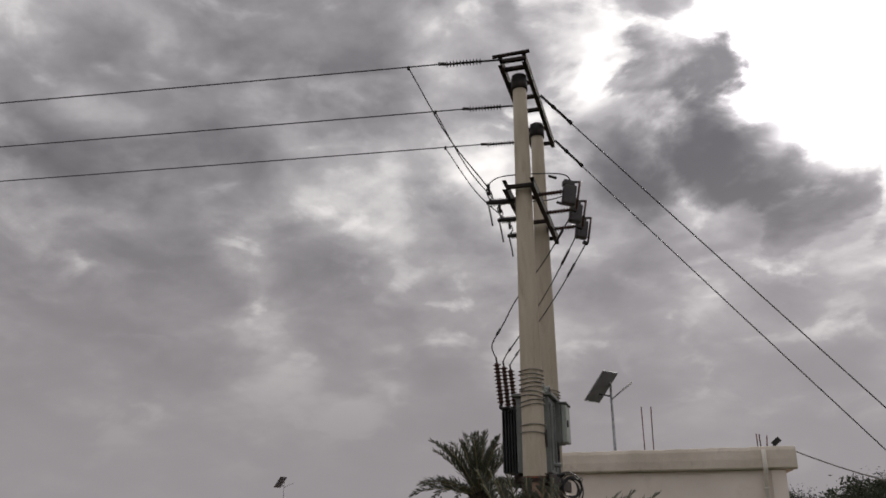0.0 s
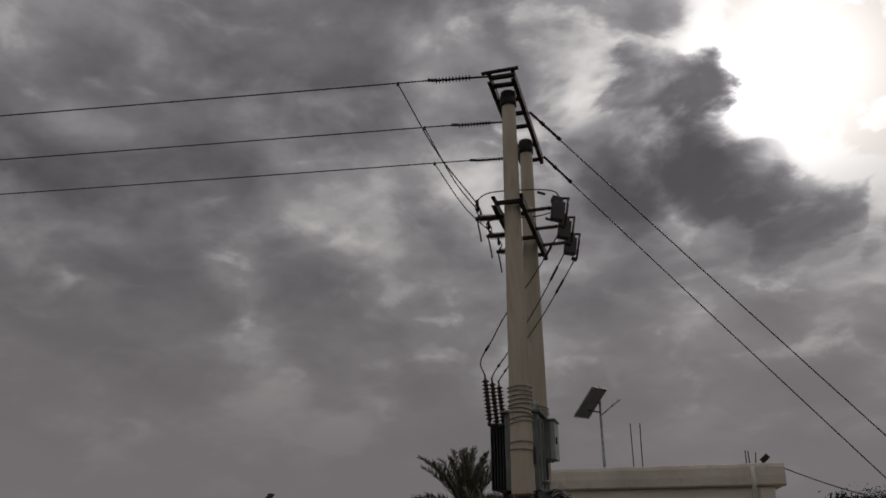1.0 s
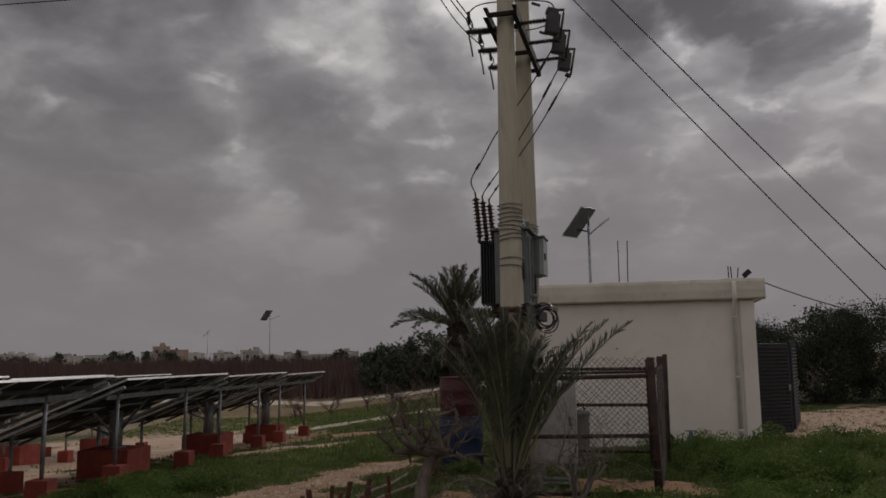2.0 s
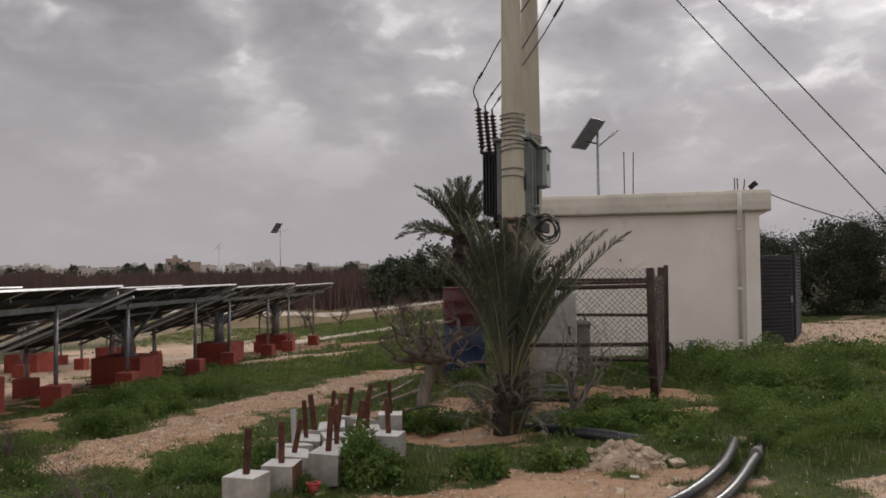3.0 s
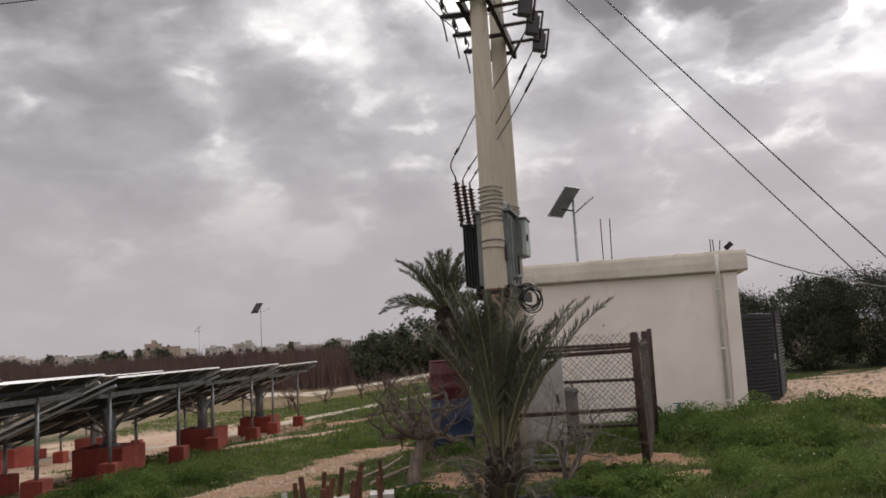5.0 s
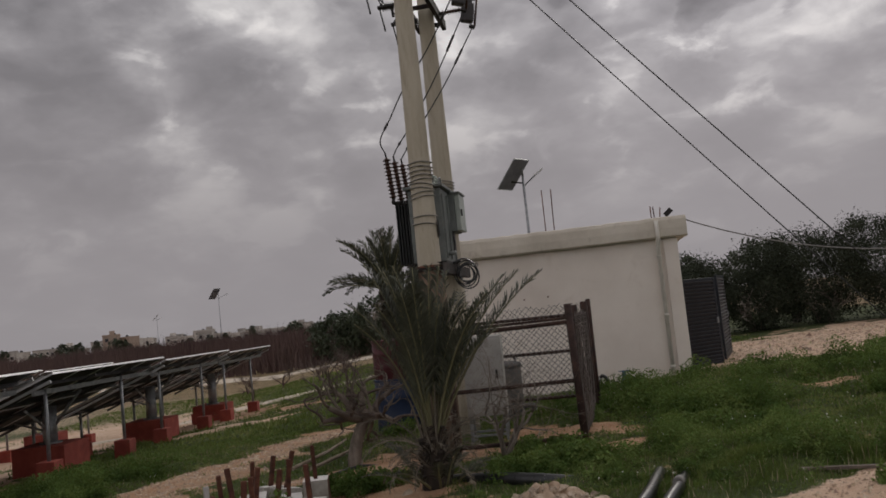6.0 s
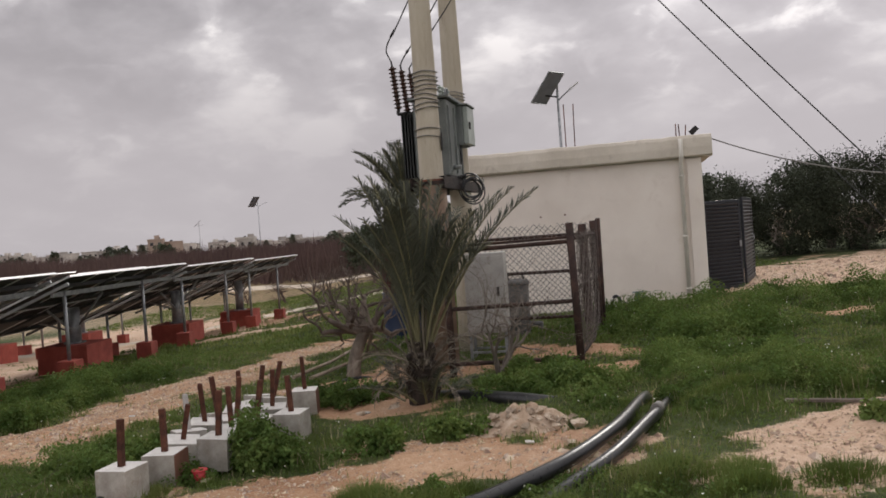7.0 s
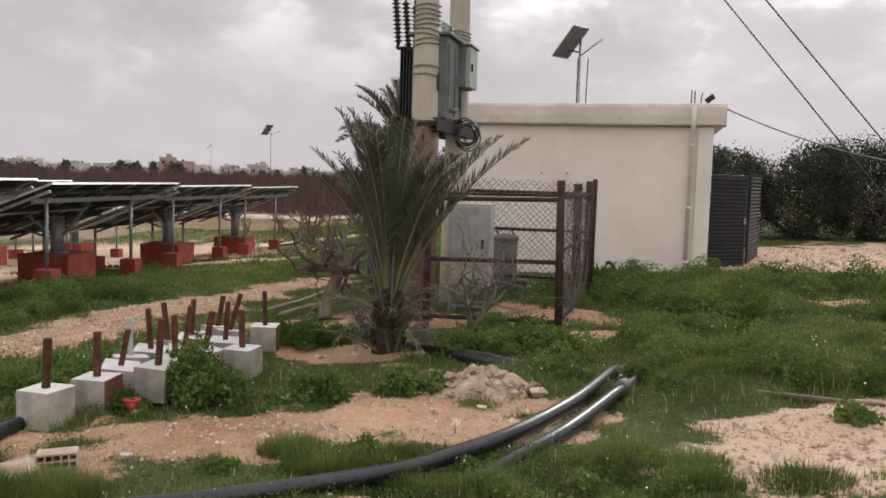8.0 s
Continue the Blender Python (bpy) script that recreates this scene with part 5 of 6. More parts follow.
# ---- street lamps ----
def make_street_lamp(x, y, z0, head, panel_turn, arm, panel, label):
    """A solar lamp post: x, y its foot, head the height at which panel and arm are fixed."""
    g = thing("street_lamp", x, y, 0, label, "street lamp", "solar street lamps", panel_turn)
    part("pole", tube(bmesh.new(), [(0, 0, z0), (0, 0, head + 0.3)], [0.09, 0.055], 10), "galv", g)
    part("pole_tip", tube(bmesh.new(), [(0, 0, head + 0.3), (0, 0, head + 1.15)], 0.05, 8), "galv", g)
    across, slope = Vector((0.77, 0.70, 0.03)) * panel, Vector((0.87, -0.73, 1.16)) * panel
    low = Vector((-1.26 * panel, -0.1, head - 0.18))
    m = Matrix.Translation(low + (across + slope) / 2) @ Matrix((across.normalized(), slope.normalized(), across.cross(slope).normalized())).transposed().to_4x4()
    for size, at, name, mat in (((across.length - 0.05, slope.length - 0.05, 0.03), (0, 0, 0), "solar_panel", "cells"), ((across.length - 0.06, slope.length - 0.06, 0.012), (0, 0, 0.024), "backing_sheet", "panel_back"), ((across.length, 0.03, 0.05), (0, slope.length / 2, 0), "panel_edge", "galv"), ((across.length, 0.03, 0.05), (0, -slope.length / 2, 0), "panel_edge", "galv"),
                                ((0.03, slope.length, 0.05), (across.length / 2, 0, 0), "panel_edge", "galv"), ((0.03, slope.length, 0.05), (-across.length / 2, 0, 0), "panel_edge", "galv")):
        ob = part(name, box(bmesh.new(), size, at), mat, g)
        ob.matrix_basis = m
    part("panel_bracket", tube(bmesh.new(), [(0, 0, head), (-0.55, -0.05, head + 0.10)], 0.035, 6), "black_steel", g)
    part("arm", tube(bmesh.new(), [(0, 0, head - 0.15), (arm * 0.5, 0, head + 0.22), (arm, 0, head + 0.55)], 0.032, 6), "galv", g)
    part("lamp_head", box(bmesh.new(), (0.5, 0.16, 0.08), (arm * 0.82, 0, head + 0.46), (0, -35, 0), 0.02), "white_head", g, "pale flat lamp head")
    return g


make_street_lamp(5.75, 36.8, ground_z(5.75, 36.8) - 0.1, 7.45, 0, 0.9, 1.0, "solar street lamp with a large tilted panel behind the hut")
make_street_lamp(-36.9, 150, -2.2, 9.4, 10, 1.7, 1.5, "distant solar street lamp over the orchard")
make_street_lamp(-71.3, 220, -2.2, 8.6, 60, 1.7, 1.4, "very distant solar street lamp seen edge on")


# ---- palms ----
def make_frond(length, rise, bend, leaf, mat, seed, pairs=46, ragged=0.2, start=0.16, spread=0.62, broad=1.0):
    """A feather leaf as one mesh; it grows out along +x, rising at `rise` degrees and bending over by `bend` in all."""
    rnd = random.Random(seed)
    bm = bmesh.new()
    line, p, steps = [], Vector((0, 0, 0)), 26
    for n in range(steps + 1):
        line.append(p.copy())
        a = radians(rise - bend * (n / steps) ** 1.5)
        p = p + Vector((math.cos(a), 0.012 * math.sin(n * 0.5 + seed), math.sin(a))) * (length / steps)
    tube(bm, line[::2] if len(line[::2]) > 2 else line, [0.016 * (1 - 0.85 * k / (len(line[::2]) - 1)) + 0.002 for k in range(len(line[::2]))], 5, mat=1)
    for n in range(pairs):
        f = start + (0.98 - start) * n / (pairs - 1)
        k = f * steps
        i = min(int(k), steps - 1)
        q = line[i].lerp(line[i + 1], k - i)
        way = (line[i + 1] - line[i]).normalized()
        up = Vector((-way.z, 0, way.x))
        size = leaf * (0.55 + 0.45 * math.sin(math.pi * min(1, f * 1.05) ** 0.8)) * (1.0 if f < 0.9 else 0.75)
        for s in (-1, 1):
            if rnd.random() < ragged * 0.4:
                continue
            fwd = 1.0 + rnd.uniform(-0.25, 0.25) * (1 + ragged)
            d = (way * fwd + Vector((0, s, 0)) * (spread + rnd.uniform(-0.25, 0.25)) + up * (0.35 + rnd.uniform(-0.4, 0.4))).normalized()
            tip = q + d * size * rnd.uniform(0.8, 1.1) + Vector((0, 0, -0.02 - 0.05 * ragged * rnd.random()))
            mid = q.lerp(tip, 0.45) + Vector((0, 0, 0.008))
            w = way * (0.0085 + 0.004 * rnd.random()) * broad
            a, b, c, e = bm.verts.new(q - w * 0.3), bm.verts.new(mid - w), bm.verts.new(tip), bm.verts.new(mid + w)
            bm.faces.new((a, b, c, e)).material_index = 0
    mesh = bpy.data.meshes.new("frond")
    bm.to_mesh(mesh)
    bm.free()
    mesh.materials.append(M[mat])
    mesh.materials.append(M["rachis" if mat == "frond" else "frond_dry"])
    return mesh


def place_frond(g, mesh, z, turn, tip=0.0, scale=1.0, out=0.05):
    ob = new("frond", mesh)
    ob.parent = g
    ob.matrix_basis = pose(0, 0, z, 0, 0, turn) @ pose(out, 0, 0, tip * 0.4, tip, 0) @ Matrix.Scale(scale, 4)
    return ob


def make_young_palm():
    x, y = 0.67, 8.82
    g = thing("young_date_palm", x, y, ground_z(x, y), "young date palm with grey-green fronds and a dry skirt", "palm tree")
    rnd = random.Random(21)
    bm = bmesh.new()
    lathe(bm, [(0.17, -0.1), (0.16, 0.05), (0.13, 0.25), (0.11, 0.55), (0.05, 0.68)], sides=14)
    for n in range(46):                                   # old leaf bases
        a, z = rnd.uniform(0, 2 * math.pi), rnd.uniform(0.0, 0.55)
        r = 0.135 - 0.08 * max(0, z - 0.1)
        box(bm, (0.05, 0.06, 0.15), (r * math.cos(a), r * math.sin(a), z + 0.04), (0, 24, math.degrees(a)))
    part("trunk", bm, "palm_trunk", g)
    kinds = [make_frond(2.0, 87, 26, 0.30, "frond", 1, 92, 0.35, 0.30, 0.62, 1.15), make_frond(1.95, 82, 46, 0.30, "frond", 2, 92, 0.35, 0.30, 0.62, 1.15),
             make_frond(1.85, 89, 10, 0.28, "frond", 3, 88, 0.35, 0.34, 0.55, 1.15), make_frond(2.15, 74, 34, 0.30, "frond", 4, 96, 0.35, 0.28, 0.62, 1.15)]
    dry = [make_frond(1.5, 66, 95, 0.26, "frond_dry", 5, 40, 0.7), make_frond(1.15, 50, 100, 0.22, "frond_dry", 6, 34, 0.8)]
    for n in range(34):                                   # the upright heart
        place_frond(g, kinds[(0, 2, 1)[n % 3]], 0.46, n * 137.5 + rnd.uniform(-15, 15), rnd.uniform(-5, 5), rnd.uniform(0.70, 1.02), 0.07)
    # the long leaves that arch out of it
    for turn, tip, sc, k in ((2, 8, 1.0, 3), (-8, 2, 0.94, 3), (14, 0, 0.92, 3), (182, -2, 1.0, 0), (172, 2, 1.02, 0), (195, 0, 0.9, 1), (-50, 6, 0.86, 3), (-95, 12, 0.8, 1), (-130, 8, 0.84, 1), (60, 4, 0.95, 1), (120, 2, 0.95, 0), (-25, 12, 0.78, 1), (150, -2, 0.95, 0)):
        place_frond(g, kinds[k], 0.46, turn, tip, sc)
    stalk = make_frond(0.95, 86, 10, 0.05, "frond_dry", 12, 10, 0.9, 0.5)
    for n in range(24):                                   # tan stalks of leaves that were cut or dried
        place_frond(g, stalk, 0.34, n * 137.5 + 10, rnd.uniform(-4, 7), rnd.uniform(0.45, 0.85), 0.08)
    for n in range(44):
        place_frond(g, dry[n % 2], rnd.uniform(0.16, 0.45), n * 137.5 + 70, rnd.uniform(-8, 36), rnd.uniform(0.30, 0.6), 0.08)
    small = make_frond(0.8, 70, 40, 0.16, "frond", 14, 60)
    for n in range(11):                                   # suckers round the foot
        place_frond(g, small, 0.04, n * 137.5 + 5, rnd.uniform(0, 40), rnd.uniform(0.5, 1.0), 0.2)
    return g


def make_back_palm():
    x, y = 0.02, 17.3
    z0 = ground_z(x, y)
    g = thing("date_palm", x, y, z0, "date palm with a round crown and a stout trunk", "palm tree")
    bm = bmesh.new()
    rnd = random.Random(31)
    top = 2.55 - z0
    lathe(bm, [(0.26, -0.1), (0.22, 0.3), (0.19, top * 0.6), (0.20, top - 0.25), (0.10, top + 0.1)], sides=14)
    for n in range(120):
        a, z = rnd.uniform(0, 2 * math.pi), rnd.uniform(0.0, top)
        box(bm, (0.06, 0.08, 0.13), (0.2 * math.cos(a), 0.2 * math.sin(a), z), (0, 22, math.degrees(a)))
    part("trunk", bm, "palm_trunk", g)
    kinds = [make_frond(1.32, 80, 14, 0.27, "frond", 7, 84, 0.2, 0.12, 0.45, 1.6), make_frond(1.42, 58, 30, 0.27, "frond", 8, 84, 0.2, 0.12, 0.45, 1.6), make_frond(1.42, 30, 52, 0.27, "frond", 9, 84, 0.2, 0.12, 0.45, 1.6), make_frond(1.2, -10, 50, 0.24, "frond_dry", 10, 34, 0.5)]
    for n in range(12):
        place_frond(g, kinds[0], top, n * 137.5, rnd.uniform(-6, 14), rnd.uniform(0.75, 1.0))
    for n in range(13):
        place_frond(g, kinds[1], top - 0.05, n * 137.5 + 20, rnd.uniform(-8, 12), rnd.uniform(0.85, 1.1))
    for n in range(13):
        place_frond(g, kinds[2], top - 0.10, n * 137.5 + 60, rnd.uniform(-10, 12), rnd.uniform(0.85, 1.1))
    for n in range(9):
        place_frond(g, kinds[3], top - 0.2, n * 137.5 + 90, rnd.uniform(0, 25), rnd.uniform(0.6, 0.95))


make_young_palm()
make_back_palm()


# ---- bare tree and shrubs ----
def grow(bm, p, way, length, r, depth, rnd, wild, forks=3, droop=0.0, sides=6):
    pts, rad, q, d = [p.copy()], [r], p.copy(), way.copy()
    steps = 5
    for n in range(steps):
        d = (d + Vector((rnd.uniform(-1, 1), rnd.uniform(-1, 1), rnd.uniform(-1, 1) - droop)) * wild).normalized()
        q = q + d * (length / steps)
        pts.append(q.copy())
        rad.append(r * (1 - 0.45 * (n + 1) / steps))
    tube(bm, pts, rad, sides if depth > 1 else 4, caps=depth > 2)
    if depth <= 0:
        return
    for n in range(forks):
        k = rnd.randint(2, steps) if n else steps
        out = Vector((rnd.uniform(-1, 1), rnd.uniform(-1, 1), rnd.uniform(-0.35, 0.8)))
        grow(bm, pts[k], (d * 0.6 + out * 0.9).normalized(), length * rnd.uniform(0.62, 0.88), rad[k] * rnd.uniform(0.55, 0.75), depth - 1, rnd, wild, forks, droop, sides)


def make_bare_tree():
    x, y = -0.42, 11.3
    g = thing("bare_fig_tree", x, y, ground_z(x, y), "leafless small tree with pale grey tangled branches", "tree")
    rnd = random.Random(77)
    trunk = [(0.0, 0, -0.1), (0.0, 0, 0.1), (0.05, 0.0, 0.32), (0.14, 0.02, 0.52), (0.20, 0.03, 0.62)]
    part("trunk", tube(bmesh.new(), trunk, [0.11, 0.095, 0.085, 0.08, 0.085], 12), "bark", g)
    bm = bmesh.new()
    for w, l in (((-1.0, -0.1, 0.45), 0.48), ((-0.5, 0.2, 0.9), 0.46), ((0.2, 0.1, 1.0), 0.42), ((0.9, 0.2, 0.55), 0.46), ((0.3, -0.7, 0.6), 0.42), ((-0.9, -0.4, 0.1), 0.45), ((0.7, -0.3, 0.2), 0.42), ((-0.3, 0.8, 0.5), 0.42)):
        grow(bm, Vector((0.17, 0.02, 0.58)), Vector(w).normalized(), l * 1.3, 0.062, 4, rnd, 0.38, 3, 0.06)
    part("branchwork", bm, "twig", g)


def make_tangle():
    """Bare twigs of a second low tree against the fence."""
    x, y = 1.5, 9.95
    g = thing("bare_shrub", x, y, ground_z(x, y), "leafless thorny shrub grown through the fence", "shrub")
    rnd = random.Random(78)
    bm = bmesh.new()
    for w in ((-0.5, 0, 1), (0.3, 0, 1), (0.8, 0.1, 1.0), (-0.1, -0.2, 1), (0.6, -0.2, 1.1), (0.1, 0.2, 1)):
        grow(bm, Vector((0.0, 0, -0.02)), Vector(w).normalized(), 0.66, 0.026, 4, rnd, 0.34, 3, 0.02)
    part("branchwork", bm, "bark", g)


def make_dead_shrub(x, y, size, seed, label):
    g = thing("dry_shrub", x, y, ground_z(x, y), label, "shrub", "dry shrubs")
    rnd = random.Random(seed)
    bm = bmesh.new()
    for n in range(9):
        a = rnd.uniform(0, 2 * math.pi)
        grow(bm, Vector((0, 0, -0.02)), Vector((math.cos(a) * 0.55, math.sin(a) * 0.55, 1)).normalized(), size * 0.42, 0.012, 3, rnd, 0.22, 2, 0.0, 4)
    part("stemwork", bm, "twig", g)


make_bare_tree()
make_tangle()
make_dead_shrub(-2.08, 5.25, 0.95, 5, "dry grey shrub of thin upright stems in the grass")
make_dead_shrub(-2.35, 5.05, 0.6, 6, "small dry shrub of thin stems in the grass")
make_dead_shrub(9.6, 14.9, 0.6, 7, "dry thorny stalks beside the guy anchors")
make_dead_shrub(-4.6, 8.4, 0.7, 8, "dry twiggy stalks in the grass before the panels")
for n, (x, y) in enumerate(((-3.0, 42), (-5.2, 44), (-7.6, 46), (-1.4, 41), (-10.0, 48), (-12.5, 50), (-4.2, 47), (-8.8, 44))):
    g = thing("bare_orchard_tree", x, y, ground_z(x, y), "small leafless orchard tree", "tree", "bare orchard trees")
    rnd = random.Random(200 + n)
    bm = bmesh.new()
    grow(bm, Vector((0, 0, -0.1)), Vector((0, 0, 1)), 0.7, 0.07, 4, rnd, 0.2, 4, -0.02, 5)
    part("branchwork", bm, "orchard", g)


# ---- leafy growth ----
def leaf_cards(centres, size, rnd, slim=0.5, flat=0.3):
    """Small four-cornered leaves at an array of centres, facing at random."""
    n = len(centres)
    a = rnd.normal(size=(n, 3))
    a[:, 2] *= flat + 0.4
    a /= np.linalg.norm(a, axis=1, keepdims=True)
    b = np.cross(a, rnd.normal(size=(n, 3)))
    b /= np.linalg.norm(b, axis=1, keepdims=True) + 1e-9
    s = (size * rnd.uniform(0.6, 1.3, n))[:, None]
    return np.stack([centres - a * s, centres + b * s * slim - a * s * 0.1, centres + a * s, centres - b * s * slim - a * s * 0.1], 1)


def make_weed_bush(x, y, r, h, count, seed, label, leaf=0.017):
    rnd = np.random.RandomState(seed)
    z0 = ground_z(x, y)
    u = rnd.normal(size=(count, 3))
    u /= np.linalg.norm(u, axis=1, keepdims=True)
    u[:, 2] = np.abs(u[:, 2])
    d = rnd.uniform(0.35, 1.0, count) ** 0.5
    wob = 1 + 0.22 * np.sin(u[:, 0] * 5 + seed) + 0.18 * np.sin(u[:, 1] * 7 + 2 * seed)
    c = u * (d * wob)[:, None] * np.array([r, r * 0.85, h]) + np.array([x, y, z0])
    ob = from_arrays("weed_bush", leaf_cards(c, leaf, rnd, 0.75, 0.6), 4, "weed")
    tagged(ob, label, "weed", "leafy weeds")
    return ob


for n, (x, y, r, h, count) in enumerate((
    (-0.62, 7.0, 0.33, 0.40, 5200), (-0.45, 6.85, 0.24, 0.28, 2600), (0.02, 6.85, 0.09, 0.07, 400), (0.38, 6.90, 0.25, 0.25, 2800), (0.96, 7.12, 0.19, 0.20, 1800), (1.24, 7.2, 0.14, 0.13, 900),
    (-0.2, 9.3, 0.35, 0.22, 2800), (-0.62, 9.75, 0.30, 0.20, 2200), (0.1, 9.5, 0.3, 0.18, 2000), (1.55, 8.6, 0.35, 0.24, 3200), (2.05, 8.75, 0.38, 0.28, 3600), (2.3, 8.45, 0.3, 0.22, 2400), (1.75, 9.3, 0.35, 0.26, 3000), (2.2, 9.35, 0.3, 0.2, 2200),
    (7.1, 12.4, 0.45, 0.34, 3600), (6.2, 13.2, 0.5, 0.3, 3600), (8.2, 12.0, 0.5, 0.3, 3400), (5.0, 13.6, 0.5, 0.30, 3400), (4.0, 12.6, 0.5, 0.3, 3600), (3.6, 11.4, 0.4, 0.3, 3000), (4.6, 10.6, 0.5, 0.26, 3600), (3.5, 13.8, 0.45, 0.3, 3000),
    (-1.9, 6.9, 0.28, 0.2, 2000), (-1.7, 7.5, 0.3, 0.22, 2200), (-2.2, 7.9, 0.3, 0.18, 2000), (4.05, 6.2, 0.16, 0.12, 900), (1.05, 14.6, 0.5, 0.3, 2600),
)):
    if y > 10:
        r, h, count = r * 1.15, h * 1.4, int(count * 1.4)
    make_weed_bush(x, y, r, h, count, 40 + n, "dense clump of bright green mallow weeds" if h > 0.21 else "low clump of bright green weeds")


rnd = random.Random(91)
made = 0
while made < 170:
    x, y = rnd.uniform(-6.0, 9.5), rnd.uniform(4.9, 14.6)
    here = (np.array([x]), np.array([y]))
    w = HUT.inverted() @ Vector((x, y, 0))
    if (w.y > -0.9 and w.x < 0.2) or bareness(*here)[0] > 0.25 or rnd.random() > lushness(*here)[0] * 1.2:
        continue
    r = rnd.uniform(0.12, 0.42) * (0.6 if y < 6.5 else 1.0 if y < 9 else 1.2)
    make_weed_bush(x, y, r, r * rnd.uniform(0.45, 0.85) * (1.0 if y < 9 else 1.2), int(8000 * r), 600 + made, "low clump of bright green weeds" if r < 0.25 else "spreading clump of green weeds in the grass", 0.012 if y < 9 else 0.016)
    made += 1


HEIGHT = np.vectorize(ground_z)


def surface(x, y):
    return HEIGHT(x, y) + lumps(x, y) + 0.16 * np.exp(-(((x - 4.8) / 2.6) ** 2 + ((y - 12.8) / 2.2) ** 2))


def scatter(x0, x1, y0, y1, count, rnd, sparse=1.0):
    """Places in a rectangle, thinned where the soil is bare and under the hut."""
    x, y = rnd.uniform(x0, x1, count), rnd.uniform(y0, y1, count)
    keep = rnd.uniform(size=count) > np.clip(bareness(x, y) * 1.9 - 0.25, 0, 0.995) * sparse
    patchy = 0.5 + 0.5 * np.sin(x * 2.1 + 1.3 * np.sin(y * 1.7)) * np.sin(y * 2.7 + np.sin(x * 1.9))
    keep &= rnd.uniform(size=count) < 0.45 + 0.55 * patchy + lushness(x, y)
    inv = HUT.inverted()
    hx, hy = inv[0][0] * x + inv[0][1] * y + inv[0][3], inv[1][0] * x + inv[1][1] * y + inv[1][3]
    keep &= ~((hx > -4.9) & (hx < 0.05) & (hy > -0.06) & (hy < 4.7))
    return x[keep], y[keep]


def make_grass(name, x0, x1, y0, y1, count, high, wide, seed, mat, label):
    rnd = np.random.RandomState(seed)
    x, y = scatter(x0, x1, y0, y1, count, rnd)
    n = len(x)
    z = surface(x, y) - 0.01
    tuft = 0.5 + 0.5 * np.sin(x * 3.7 + 1.9 * np.sin(y * 2.9 + 1)) * np.sin(y * 4.1 + 1.6 * np.sin(x * 3.3))
    h = high * rnd.uniform(0.45, 1.25, n) * (0.55 + 0.35 * lushness(x, y) + 0.9 * tuft ** 3)
    a, lean = rnd.uniform(0, 2 * math.pi, n), rnd.uniform(0.1, 0.75, n)
    base = np.stack([x, y, z], -1)
    side = np.stack([np.cos(a), np.sin(a), 0 * a], -1) * (wide * rnd.uniform(0.6, 1.3, n))[:, None]
    tip = base + np.stack([-np.sin(a) * lean * h, np.cos(a) * lean * h, h], -1)
    ob = from_arrays(name, np.stack([base - side, base + side, tip], 1), 3, mat)
    tagged(ob, label, "grass", kind="stuff")


make_grass("near_grass", -6.5, 8.5, 4.2, 9.5, 290000, 0.062, 0.0042, 1, "grass", "short bright green spring grass")
make_grass("grass", -9, 13, 9.0, 18, 240000, 0.068, 0.0085, 2, "grass", "short bright green spring grass")
make_grass("far_grass", -18, 10, 17, 52, 190000, 0.13, 0.02, 3, "grass", "green grass round the panels")
make_grass("trodden_grass", -5, 5, -4, 4.3, 60000, 0.06, 0.005, 8, "grass", "short trodden grass")


def make_tuft(x, y, r, high, count, seed):
    """One thick tuft of long grass blades leaning outwards."""
    rnd = np.random.RandomState(seed)
    a, d = rnd.uniform(0, 2 * math.pi, count), r * rnd.uniform(0, 1, count) ** 0.6
    px, py = x + d * np.cos(a), y + 0.7 * d * np.sin(a)
    base = np.stack([px, py, surface(px, py) - 0.01], -1)
    h = high * rnd.uniform(0.5, 1.15, count) * (1.1 - 0.5 * d / r)
    way = a + rnd.normal(0, 0.9, count)
    lean = h * rnd.uniform(0.15, 0.8, count)
    side = np.stack([-np.sin(way), np.cos(way), 0 * way], -1) * 0.0035
    tip = base + np.stack([np.cos(way) * lean, np.sin(way) * lean, h], -1)
    tagged(from_arrays("grass_tuft", np.stack([base - side, base + side, tip], 1), 3, "grass"), "thick tuft of long bright green grass", "grass tuft", "grass tufts")


for n, (x, y, r, high, count) in enumerate(((0.72, 5.45, 0.28, 0.19, 2200), (1.05, 5.62, 0.16, 0.13, 1100), (-0.72, 5.0, 0.30, 0.14, 2600), (2.69, 5.0, 0.26, 0.17, 1700), (3.3, 5.1, 0.26, 0.12, 1000), (2.2, 4.95, 0.3, 0.13, 1300), (-0.85, 6.45, 0.10, 0.09, 500), (-1.25, 6.35, 0.14, 0.09, 700), (3.5, 7.5, 0.4, 0.15, 2600), (4.3, 7.3, 0.4, 0.14, 2400), (2.6, 7.6, 0.3, 0.13, 1800), (0.45, 5.65, 0.22, 0.15, 1500), (1.3, 5.15, 0.3, 0.14, 1900), (1.75, 4.95, 0.3, 0.14, 1700), (2.35, 5.45, 0.28, 0.12, 1500), (2.75, 5.35, 0.25, 0.11, 1200), (-1.05, 4.95, 0.28, 0.12, 1500))):
    make_tuft(x, y, r, high, count, 700 + n)
make_grass("dry_grass", -6, 9, 4.3, 16, 26000, 0.11, 0.004, 4, "straw", "thin dry grass stalks")


